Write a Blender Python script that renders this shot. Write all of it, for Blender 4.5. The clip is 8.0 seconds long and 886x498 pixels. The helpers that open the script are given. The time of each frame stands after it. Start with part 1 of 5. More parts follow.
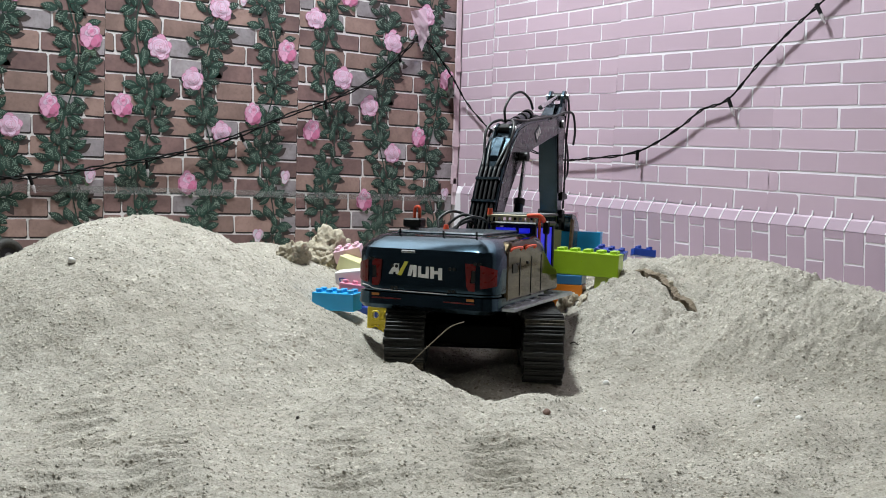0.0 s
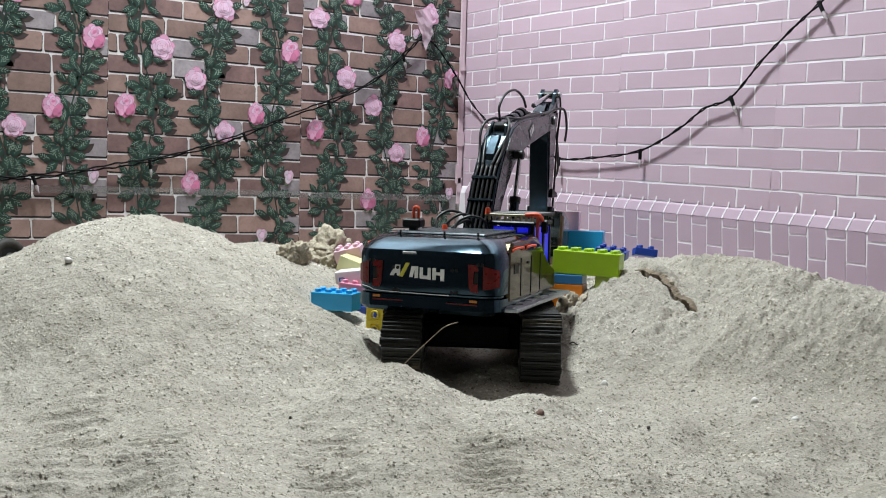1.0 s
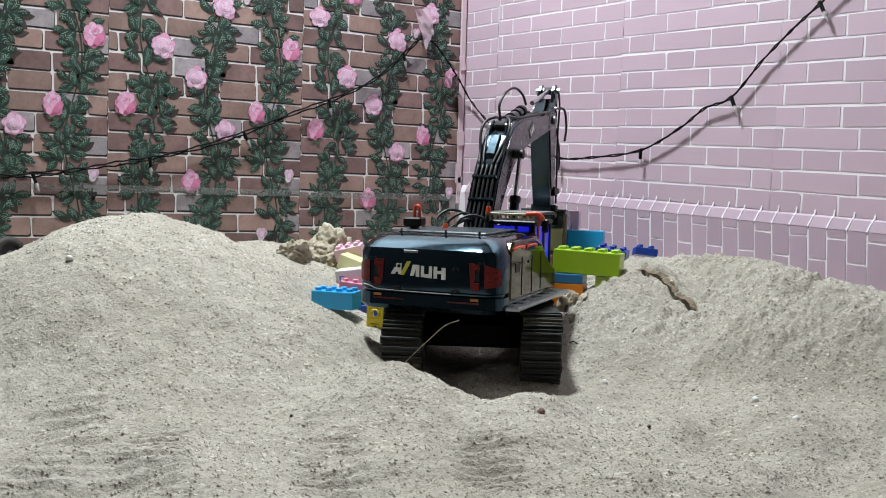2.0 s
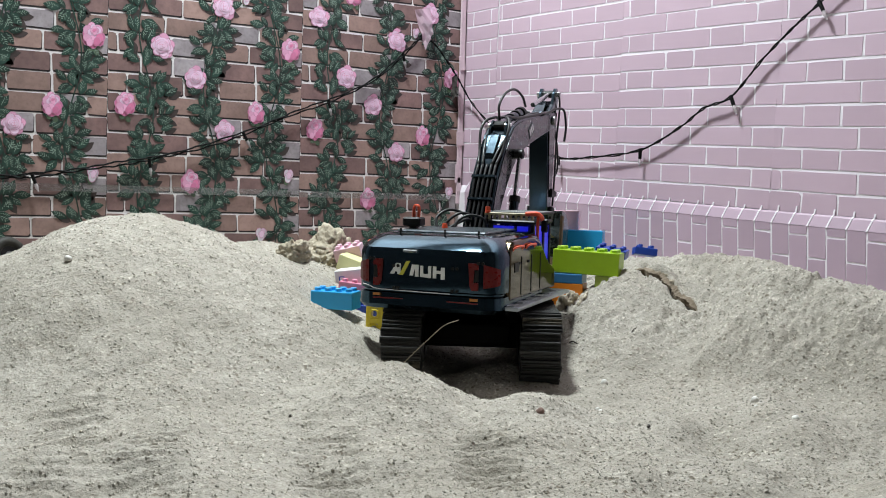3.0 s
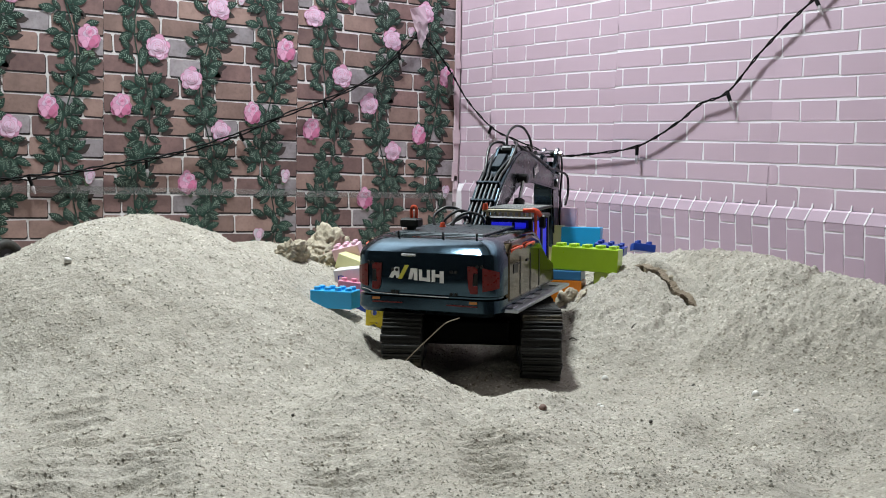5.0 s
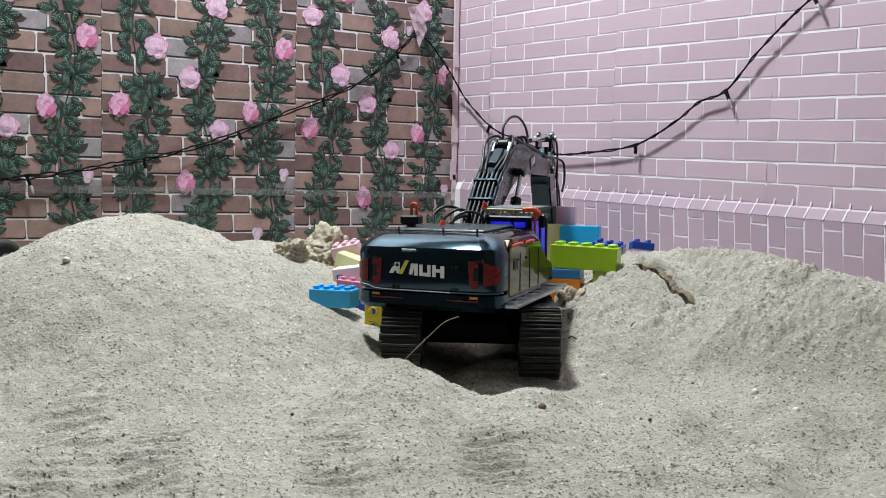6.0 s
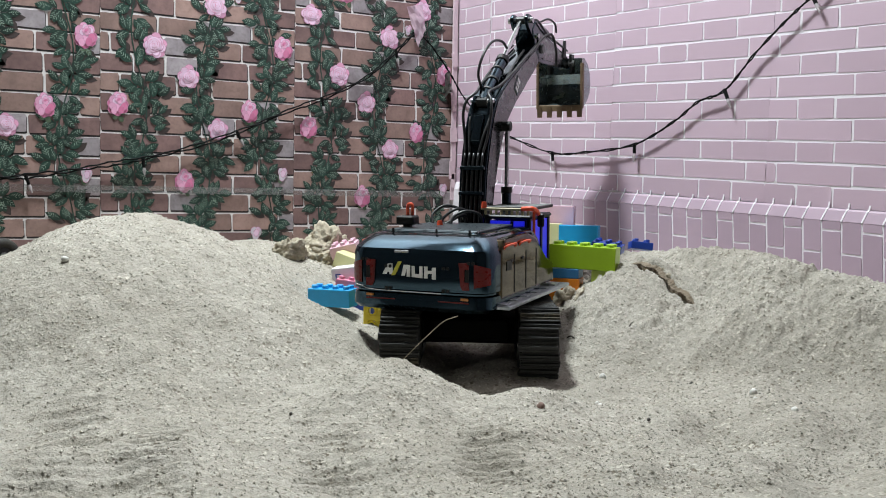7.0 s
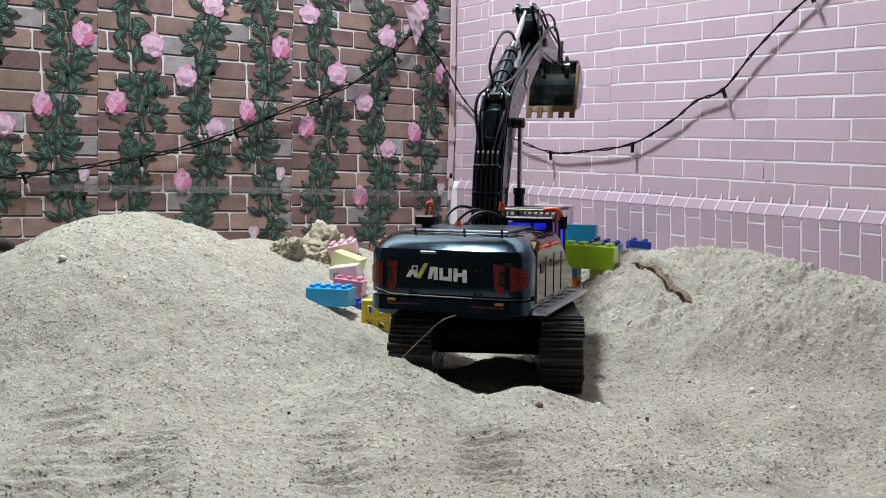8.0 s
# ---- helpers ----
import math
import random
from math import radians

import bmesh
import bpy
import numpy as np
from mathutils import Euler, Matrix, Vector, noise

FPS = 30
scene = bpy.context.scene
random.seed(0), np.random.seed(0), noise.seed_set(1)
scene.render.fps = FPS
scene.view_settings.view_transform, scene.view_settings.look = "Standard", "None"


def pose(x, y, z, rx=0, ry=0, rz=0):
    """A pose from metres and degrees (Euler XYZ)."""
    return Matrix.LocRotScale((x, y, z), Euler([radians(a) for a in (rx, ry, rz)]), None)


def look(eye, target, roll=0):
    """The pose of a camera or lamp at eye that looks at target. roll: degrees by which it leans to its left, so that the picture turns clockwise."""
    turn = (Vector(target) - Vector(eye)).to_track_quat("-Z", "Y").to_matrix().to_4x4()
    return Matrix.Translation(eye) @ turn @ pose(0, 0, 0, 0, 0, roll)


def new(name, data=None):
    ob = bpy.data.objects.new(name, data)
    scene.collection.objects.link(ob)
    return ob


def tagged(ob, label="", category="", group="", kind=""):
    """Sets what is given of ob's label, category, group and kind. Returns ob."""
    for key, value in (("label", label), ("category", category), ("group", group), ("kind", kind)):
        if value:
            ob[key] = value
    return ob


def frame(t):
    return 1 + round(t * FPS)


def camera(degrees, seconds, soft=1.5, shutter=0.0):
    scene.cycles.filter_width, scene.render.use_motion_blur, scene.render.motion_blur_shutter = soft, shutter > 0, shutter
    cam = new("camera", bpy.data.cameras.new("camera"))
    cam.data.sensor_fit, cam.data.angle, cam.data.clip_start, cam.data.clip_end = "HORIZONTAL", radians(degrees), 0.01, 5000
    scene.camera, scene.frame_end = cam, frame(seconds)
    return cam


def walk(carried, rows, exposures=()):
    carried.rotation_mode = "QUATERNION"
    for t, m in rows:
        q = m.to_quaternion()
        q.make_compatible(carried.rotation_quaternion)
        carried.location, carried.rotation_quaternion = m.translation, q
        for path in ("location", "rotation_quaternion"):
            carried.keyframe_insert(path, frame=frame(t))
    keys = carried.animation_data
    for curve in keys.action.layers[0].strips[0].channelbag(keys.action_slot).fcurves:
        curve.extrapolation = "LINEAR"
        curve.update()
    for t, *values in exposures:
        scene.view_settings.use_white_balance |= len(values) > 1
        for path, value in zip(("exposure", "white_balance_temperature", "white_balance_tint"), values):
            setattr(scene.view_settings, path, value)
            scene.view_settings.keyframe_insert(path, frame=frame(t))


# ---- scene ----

# ---------- camera and its way ----------
cam = camera(47.1, 8.0, soft=0.95)
walk(cam, [
    (0, look((-0.0223, 0.0081, 0.2405), (1.0509, 1.6924, 0.1343), 1.63)),
    (0.5, look((-0.0035, -0.0000, 0.2406), (1.0476, 1.6981, 0.1338), 1.32)),
    (1, look((-0.0016, -0.0001, 0.2410), (1.0482, 1.6989, 0.1333), 1.54)),
    (1.5, look((-0.0050, 0.0008, 0.2402), (1.0474, 1.6981, 0.1324), 1.70)),
    (3, look((-0.0021, 0.0011, 0.2387), (1.0491, 1.6992, 0.1318), 1.62)),
    (3.5, look((-0.0033, 0.0019, 0.2387), (1.0507, 1.6983, 0.1314), 1.48)),
    (4, look((-0.0069, 0.0030, 0.2384), (1.0524, 1.6960, 0.1310), 1.27)),
    (4.5, look((-0.0083, 0.0031, 0.2381), (1.0509, 1.6961, 0.1298), 1.12)),
    (6, look((-0.0086, 0.0043, 0.2371), (1.0544, 1.6948, 0.1264), 0.95)),
    (6.5, look((-0.0071, 0.0043, 0.2372), (1.0554, 1.6950, 0.1260), 0.92)),
    (7, look((-0.0085, 0.0045, 0.2374), (1.0565, 1.6936, 0.1254), 0.99)),
    (7.5, look((-0.0088, 0.0044, 0.2365), (1.0576, 1.6926, 0.1240), 1.06)),
    (8, look((-0.0082, 0.0061, 0.2365), (1.0607, 1.6928, 0.1239), 1.00)),
])

# ---------- light ----------
world = bpy.data.worlds.new("room_air")
scene.world = world
world.use_nodes = True
world.node_tree.nodes["Background"].inputs[0].default_value = (0.75, 0.85, 1.0, 1)
world.node_tree.nodes["Background"].inputs[1].default_value = 0.012


lamp_data = bpy.data.lights.new("tube_light", "AREA")
lamp_data.shape, lamp_data.size, lamp_data.size_y = "RECTANGLE", 0.17, 0.24
lamp_data.energy, lamp_data.color = 68, (0.886, 0.982, 0.998)
new("tube_light", lamp_data).matrix_world = look((0.52, 1.54, 2.08), (0.46, 1.22, 0.0))
scene.view_settings.exposure = 0.0

# ---------- materials ----------


def mat(name, color, rough=0.5, metal=0.0, vary=0.0, scale=60.0, bump=0.0, bump_scale=300.0, island=0.0, spec=0.5, coat=0.0, dark=None, spots=0.0, obj_rand=0.0):
    """Principled surface: colour varied by two noises, by mesh island and by object, fine relief."""
    m = bpy.data.materials.new(name)
    m.use_nodes = True
    nt = m.node_tree
    n, l = nt.nodes, nt.links
    b = n["Principled BSDF"]
    b.inputs["Roughness"].default_value = rough
    b.inputs["Metallic"].default_value = metal
    b.inputs["Specular IOR Level"].default_value = spec
    b.inputs["Coat Weight"].default_value = coat
    b.inputs["Coat Roughness"].default_value = 0.08
    co = n.new("ShaderNodeTexCoord")
    cur = n.new("ShaderNodeRGB").outputs[0]
    cur.default_value = (*color, 1)

    def mix(fac, a, c, mode="MIX"):
        x = n.new("ShaderNodeMix")
        x.data_type, x.blend_type = "RGBA", mode
        if isinstance(fac, float):
            x.inputs[0].default_value = fac
        else:
            l.new(fac, x.inputs[0])
        for s, v in ((6, a), (7, c)):
            if isinstance(v, tuple):
                x.inputs[s].default_value = (*v, 1)
            else:
                l.new(v, x.inputs[s])
        return x.outputs[2]

    def tex(sc, detail=3.0):
        t = n.new("ShaderNodeTexNoise")
        t.inputs["Scale"].default_value, t.inputs["Detail"].default_value = sc, detail
        l.new(co.outputs["Object"], t.inputs["Vector"])
        return t.outputs["Fac"]

    def ramp(v, lo, hi):
        r = n.new("ShaderNodeMapRange")
        r.inputs[1].default_value, r.inputs[2].default_value = lo, hi
        l.new(v, r.inputs[0])
        return r.outputs[0]

    d = dark or tuple(c * 0.45 for c in color)
    if vary:
        f = ramp(tex(scale), 0.35, 0.7)
        mul = n.new("ShaderNodeMath")
        mul.operation = "MULTIPLY"
        mul.inputs[1].default_value = vary
        l.new(f, mul.inputs[0])
        cur = mix(mul.outputs[0], cur, d)
        f2 = ramp(tex(scale * 7, 2.0), 0.45, 0.75)
        mul = n.new("ShaderNodeMath")
        mul.operation = "MULTIPLY"
        mul.inputs[1].default_value = vary * 0.6
        l.new(f2, mul.inputs[0])
        cur = mix(mul.outputs[0], cur, d)
        rr = n.new("ShaderNodeMapRange")
        l.new(tex(scale * 2), rr.inputs[0])
        rr.inputs[3].default_value, rr.inputs[4].default_value = rough - min(0.12, rough * 0.5), min(1, rough + min(0.12, rough * 0.5))
        l.new(rr.outputs[0], b.inputs["Roughness"])
    if spots:
        v = n.new("ShaderNodeTexVoronoi")
        v.inputs["Scale"].default_value = scale * 3
        l.new(co.outputs["Object"], v.inputs["Vector"])
        cur = mix(ramp(v.outputs["Distance"], spots, spots * 0.6), cur, (0.8, 0.78, 0.75))
    if island or obj_rand:
        if island:
            src = n.new("ShaderNodeNewGeometry").outputs["Random Per Island"]
        else:
            src = n.new("ShaderNodeObjectInfo").outputs["Random"]
        amt = island or obj_rand
        r = n.new("ShaderNodeMapRange")
        r.inputs[3].default_value, r.inputs[4].default_value = 1 - amt, 1 + amt * 0.6
        l.new(src, r.inputs[0])
        hsv = n.new("ShaderNodeHueSaturation")
        l.new(r.outputs[0], hsv.inputs["Value"])
        l.new(cur, hsv.inputs["Color"])
        cur = hsv.outputs[0]
    l.new(cur, b.inputs["Base Color"])
    if bump:
        bn = n.new("ShaderNodeBump")
        bn.inputs["Strength"].default_value, bn.inputs["Distance"].default_value = bump, 0.002
        l.new(tex(bump_scale, 4.0), bn.inputs["Height"])
        l.new(bn.outputs[0], b.inputs["Normal"])
    return m


def sand_material():
    """Damp builder's sand: pale grey-beige grains with dark and white specks."""
    m = bpy.data.materials.new("sand")
    m.use_nodes = True
    n, l = m.node_tree.nodes, m.node_tree.links
    b = n["Principled BSDF"]
    b.inputs["Roughness"].default_value = 0.95
    b.inputs["Specular IOR Level"].default_value = 0.15
    co = n.new("ShaderNodeTexCoord")

    def noise_tex(scale, detail=2.0):
        t = n.new("ShaderNodeTexNoise")
        t.inputs["Scale"].default_value, t.inputs["Detail"].default_value = scale, detail
        l.new(co.outputs["Object"], t.inputs["Vector"])
        return t.outputs["Fac"]

    def ramp(v, stops):
        r = n.new("ShaderNodeValToRGB")
        e = r.color_ramp.elements
        while len(e) < len(stops):
            e.new(0.5)
        for x, (p, c) in zip(e, stops):
            x.position, x.color = p, (*c, 1)
        l.new(v, r.inputs[0])
        return r.outputs[0]

    def mix(fac, a, c, mode="MIX", amount=1.0):
        x = n.new("ShaderNodeMix")
        x.data_type, x.blend_type = "RGBA", mode
        if fac is None:
            x.inputs[0].default_value = amount
        else:
            l.new(fac, x.inputs[0])
        l.new(a, x.inputs[6])
        l.new(c, x.inputs[7])
        return x.outputs[2]

    base = ramp(noise_tex(5.0, 4.0), [(0.3, (0.334, 0.308, 0.266)), (0.7, (0.394, 0.368, 0.324))])
    patch = ramp(noise_tex(38.0, 4.0), [(0.35, (0.92, 0.91, 0.89)), (0.65, (1.04, 1.035, 1.03))])
    cur = mix(None, base, patch, "MULTIPLY")
    v = n.new("ShaderNodeTexVoronoi")
    v.inputs["Scale"].default_value = 850
    l.new(co.outputs["Object"], v.inputs["Vector"])
    sep = n.new("ShaderNodeSeparateColor")
    l.new(v.outputs["Color"], sep.inputs[0])
    grain = ramp(sep.outputs[0], [(0.0, (0.62, 0.60, 0.57)), (0.07, (0.80, 0.79, 0.77)), (0.13, (0.97, 0.97, 0.97)), (0.9, (1.03, 1.03, 1.03)), (1.0, (1.16, 1.155, 1.15))])
    cur = mix(None, cur, grain, "MULTIPLY")
    v2 = n.new("ShaderNodeTexVoronoi")
    v2.inputs["Scale"].default_value = 330
    l.new(co.outputs["Object"], v2.inputs["Vector"])
    sep2 = n.new("ShaderNodeSeparateColor")
    l.new(v2.outputs["Color"], sep2.inputs[0])
    grain2 = ramp(sep2.outputs[1], [(0.0, (0.46, 0.42, 0.38)), (0.05, (0.60, 0.57, 0.53)), (0.09, (0.97, 0.97, 0.97)), (0.90, (1.04, 1.04, 1.04)), (0.95, (1.35, 1.35, 1.34)), (1.0, (1.50, 1.50, 1.49))])
    coarse = ramp(noise_tex(9.0, 3.0), [(0.36, (0.45, 0.45, 0.45)), (0.64, (1, 1, 1))])
    cur = mix(coarse, cur, mix(None, cur, grain2, "MULTIPLY"))
    l.new(cur, b.inputs["Base Color"])
    b1 = n.new("ShaderNodeBump")
    b1.inputs["Strength"].default_value, b1.inputs["Distance"].default_value = 0.28, 0.002
    l.new(v.outputs["Distance"], b1.inputs["Height"])
    b2 = n.new("ShaderNodeBump")
    b2.inputs["Strength"].default_value, b2.inputs["Distance"].default_value = 0.28, 0.005
    l.new(noise_tex(240.0, 3.0), b2.inputs["Height"])
    l.new(b1.outputs[0], b2.inputs["Normal"])
    b3 = n.new("ShaderNodeBump")
    b3.inputs["Strength"].default_value, b3.inputs["Distance"].default_value = 0.35, 0.002
    l.new(v2.outputs["Distance"], b3.inputs["Height"])
    l.new(b2.outputs[0], b3.inputs["Normal"])
    l.new(b3.outputs[0], b.inputs["Normal"])
    return m


def glow(name, color, strength, base=(0.02, 0.02, 0.02)):
    m = mat(name, base, 0.3)
    b = m.node_tree.nodes["Principled BSDF"]
    b.inputs["Emission Color"].default_value = (*color, 1)
    b.inputs["Emission Strength"].default_value = strength
    return m


def clear(name, color, alpha, rough):
    m = mat(name, color, rough)
    m.node_tree.nodes["Principled BSDF"].inputs["Alpha"].default_value = alpha
    return m


SAND = sand_material()
DARK_WALL = mat("unseen_dark_wall", (0.10, 0.095, 0.095), 0.8, vary=0.2, scale=4)
FLOOR = mat("unseen_dark_floor", (0.075, 0.072, 0.070), 0.55, vary=0.3, scale=5, bump=0.1, bump_scale=120)
PLASTER = mat("plaster", (0.72, 0.66, 0.66), 0.85, vary=0.15, scale=4, bump=0.1)
CEILING = mat("ceiling_paint", (0.8, 0.8, 0.8), 0.9, vary=0.08, scale=3)
MORTAR = mat("printed_mortar", (0.76, 0.73, 0.73), 0.6, vary=0.2, scale=40)
BRICK_RED = mat("printed_red_brick", (0.250, 0.150, 0.140), 0.55, vary=0.55, scale=28, bump=0.08, bump_scale=200, obj_rand=0.3, dark=(0.10, 0.058, 0.060))
BRICK_BROWN = mat("printed_brown_brick", (0.345, 0.225, 0.195), 0.55, vary=0.5, scale=28, bump=0.08, bump_scale=200, obj_rand=0.25, dark=(0.14, 0.085, 0.074))
BRICK_GREY = mat("printed_grey_brick", (0.38, 0.34, 0.36), 0.55, vary=0.5, scale=28, bump=0.08, bump_scale=200, obj_rand=0.25, dark=(0.11, 0.08, 0.09))
# shadow line below and right of each brick, coloured into the print
BRICK_SHADOW = mat("printed_brick_shadow", (0.016, 0.010, 0.011), 0.6, vary=0.3, scale=60)
LEAF = mat("printed_leaf", (0.014, 0.046, 0.033), 0.5, vary=0.4, scale=90, island=0.45)
LEAF_VEIN = mat("printed_leaf_vein", (0.27, 0.37, 0.30), 0.5, vary=0.4, scale=120)
LEAF_SHADOW = mat("printed_leaf_shadow", (0.050, 0.034, 0.032), 0.55, vary=0.3, scale=60)
PETAL_DEEP = mat("printed_deep_petal", (0.66, 0.20, 0.36), 0.5, vary=0.35, scale=80, island=0.25, dark=(0.5, 0.09, 0.22))
PETAL = mat("printed_petal", (0.74, 0.38, 0.56), 0.5, vary=0.35, scale=80, island=0.2, dark=(0.66, 0.25, 0.40))
PETAL_PALE = mat("printed_pale_petal", (0.78, 0.57, 0.74), 0.5, vary=0.3, scale=80, island=0.15, dark=(0.74, 0.42, 0.54))
PETAL_RIM = mat("printed_petal_line", (0.60, 0.27, 0.42), 0.5, vary=0.3, scale=90)
PETAL_WHITE = mat("printed_white_petal", (0.72, 0.66, 0.74), 0.5, vary=0.3, scale=80, island=0.2)
BUD_GREEN = mat("printed_bud", (0.10, 0.15, 0.09), 0.5, vary=0.4, scale=90, island=0.3)
PINK_BRICK = mat("pink_foam_brick", (0.545, 0.402, 0.485), 0.6, vary=0.16, scale=9, bump=0.06, bump_scale=350, obj_rand=0.07, dark=(0.49, 0.35, 0.43))
PINK_JOINT = mat("pale_joint", (0.84, 0.79, 0.84), 0.6, vary=0.06, scale=20)
PINK_SKIRT = mat("lilac_foam", (0.46, 0.34, 0.42), 0.55, vary=0.18, scale=14, bump=0.06, bump_scale=300, obj_rand=0.07, dark=(0.43, 0.31, 0.39))
TRIM_PINK = mat("corner_strip_foam", (0.66, 0.50, 0.56), 0.6, vary=0.2, scale=25)
PAD = mat("worn_track_pad", (0.010, 0.010, 0.010), 0.5, vary=0.4, scale=60, bump=0.2, bump_scale=500, dark=(0.03, 0.027, 0.022), obj_rand=0.5, spec=0.5)
SANDY_PAD = mat("sandy_track_pad", (0.012, 0.012, 0.011), 0.65, vary=0.95, scale=45, bump=0.3, bump_scale=500, dark=(0.17, 0.145, 0.105), obj_rand=0.3, spec=0.3)
BLACK = mat("black_plastic", (0.005, 0.005, 0.0055), 0.45, vary=0.3, scale=50, bump=0.1, bump_scale=500, dark=(0.014, 0.013, 0.012), spec=0.3)
RUBBER = mat("dusty_black_rubber", (0.009, 0.009, 0.009), 0.6, vary=0.4, scale=38, bump=0.2, bump_scale=500, dark=(0.075, 0.066, 0.052), spec=0.3)
PAINT = mat("glossy_blue_black_paint", (0.038, 0.070, 0.098), 0.09, metal=0.95, vary=0.25, scale=45, spec=0.5, coat=0.15, dark=(0.026, 0.038, 0.048))
PAINT_GREY = mat("graphite_paint", (0.012, 0.017, 0.022), 0.25, metal=0.5, vary=0.35, scale=50, spec=0.6, coat=0.4, dark=(0.055, 0.05, 0.044))
DECK = mat("dusty_deck_paint", (0.060, 0.080, 0.095), 0.3, metal=0.5, vary=0.4, scale=60, dark=(0.07, 0.07, 0.066))
# brown base puts the sand's reflection into the flank's colour
FLANK = mat("gloss_flank_sand_tint", (0.085, 0.060, 0.032), 0.08, metal=0.9, vary=0.5, scale=30, coat=0.0, dark=(0.012, 0.012, 0.012))
BOOM_PAINT = mat("boom_blue_black_metal", (0.030, 0.048, 0.064), 0.15, metal=0.95, vary=0.3, scale=60, spec=0.6, coat=0.15, dark=(0.028, 0.034, 0.036))
STEEL = mat("bright_steel", (0.62, 0.63, 0.64), 0.2, metal=1.0, vary=0.2, scale=80)
STEP = mat("grey_step_metal", (0.44, 0.48, 0.53), 0.35, metal=0.6, vary=0.4, scale=50, dark=(0.2, 0.19, 0.17))
MATTE = mat("matte_black", (0.003, 0.003, 0.003), 0.85, vary=0.2, scale=60, spec=0.1)
DULL_STEEL = mat("dull_steel", (0.20, 0.205, 0.21), 0.35, metal=0.9, vary=0.4, scale=60, dark=(0.1, 0.09, 0.075))
BUCKET_METAL = mat("sandy_bucket_metal", (0.27, 0.35, 0.39), 0.25, metal=0.8, vary=0.5, scale=30, dark=(0.24, 0.20, 0.13))
TOOTH = mat("worn_tooth", (0.20, 0.13, 0.075), 0.6, metal=0.3, vary=0.5, scale=120)
HOSE = mat("black_hose", (0.010, 0.010, 0.011), 0.38, vary=0.2, scale=80)
RED_LENS = mat("red_lens", (0.15, 0.006, 0.006), 0.3, vary=0.5, scale=120, spec=0.3)
AMBER = mat("amber_reflector", (0.52, 0.19, 0.03), 0.3, vary=0.3, scale=200)
ORANGE = mat("orange_plastic", (0.72, 0.085, 0.03), 0.38, vary=0.15, scale=90)
TAN = mat("tan_paint", (0.44, 0.36, 0.20), 0.5, vary=0.3, scale=120)
WHITE_PRINT = mat("white_print", (0.80, 0.80, 0.80), 0.4, vary=0.08, scale=150)
YELLOW_PRINT = mat("yellow_print", (0.60, 0.54, 0.06), 0.4, vary=0.1, scale=150)
GLASS_BLUE = glow("blue_lit_window", (0.01, 0.012, 0.55), 0.9, (0.01, 0.01, 0.10))
WINDOW_DARK = mat("smoked_window", (0.012, 0.013, 0.016), 0.08, coat=1.0)

# ---------- small builders ----------


def part(name, bm, material, parent=None, label="", smooth=False):
    """Links a bmesh as one mesh object, under a thing or a part."""
    me = bpy.data.meshes.new(name)
    bm.to_mesh(me)
    bm.free()
    if smooth:
        for p in me.polygons:
            p.use_smooth = True
    mats = material if isinstance(material, (list, tuple)) else [material]
    for x in mats:
        me.materials.append(x)
    ob = new(name, me)
    if parent is not None:
        ob.parent = parent
    if label:
        ob["label"] = label
    return ob


def empty(name, m=None):
    ob = new(name)
    ob.empty_display_size = 0.02
    if m is not None:
        ob.matrix_world = m
    return ob


def add_box(bm, c, s, bevel=0.0, rot=None, seg=1, mi=0):
    m = Matrix.Translation(c) @ (rot or Matrix.Identity(4)) @ Matrix.Diagonal((*s, 1))
    r = bmesh.ops.create_cube(bm, size=1, matrix=m)
    vs = r["verts"]
    fs = {f for v in vs for f in v.link_faces}
    for f in fs:
        f.material_index = mi
    if bevel:
        es = list({e for v in vs for e in v.link_edges})
        bmesh.ops.bevel(bm, geom=es, offset=bevel, segments=seg, affect="EDGES", profile=0.5)
    return vs


def box(c, s, bevel=0.0, rot=None, seg=1):
    bm = bmesh.new()
    add_box(bm, c, s, bevel, rot, seg)
    return bm


def add_rod(bm, a, b, r, r2=None, seg=12):
    a, b = Vector(a), Vector(b)
    d = b - a
    m = Matrix.Translation((a + b) / 2) @ d.to_track_quat("Z", "Y").to_matrix().to_4x4()
    return bmesh.ops.create_cone(bm, cap_ends=True, segments=seg, radius1=r, radius2=r if r2 is None else r2, depth=d.length, matrix=m)["verts"]


def rod(a, b, r, r2=None, seg=12):
    bm = bmesh.new()
    add_rod(bm, a, b, r, r2, seg)
    return bm


def add_prism(bm, outline, x0, x1, bevel=0.0, mi=0):
    """An outline in the y-z plane, pushed from x0 to x1."""
    lo = [bm.verts.new((x0, y, z)) for y, z in outline]
    hi = [bm.verts.new((x1, y, z)) for y, z in outline]
    n = len(outline)
    fs = [bm.faces.new(lo[::-1]), bm.faces.new(hi)]
    for i in range(n):
        fs.append(bm.faces.new((lo[i], lo[(i + 1) % n], hi[(i + 1) % n], hi[i])))
    for f in fs:
        f.material_index = mi
    bmesh.ops.recalc_face_normals(bm, faces=fs)
    if bevel:
        es = list({e for f in fs for e in f.edges})
        bmesh.ops.bevel(bm, geom=es, offset=bevel, segments=2, affect="EDGES", profile=0.5)


def prism(outline, x0, x1, bevel=0.0):
    bm = bmesh.new()
    add_prism(bm, outline, x0, x1, bevel)
    return bm


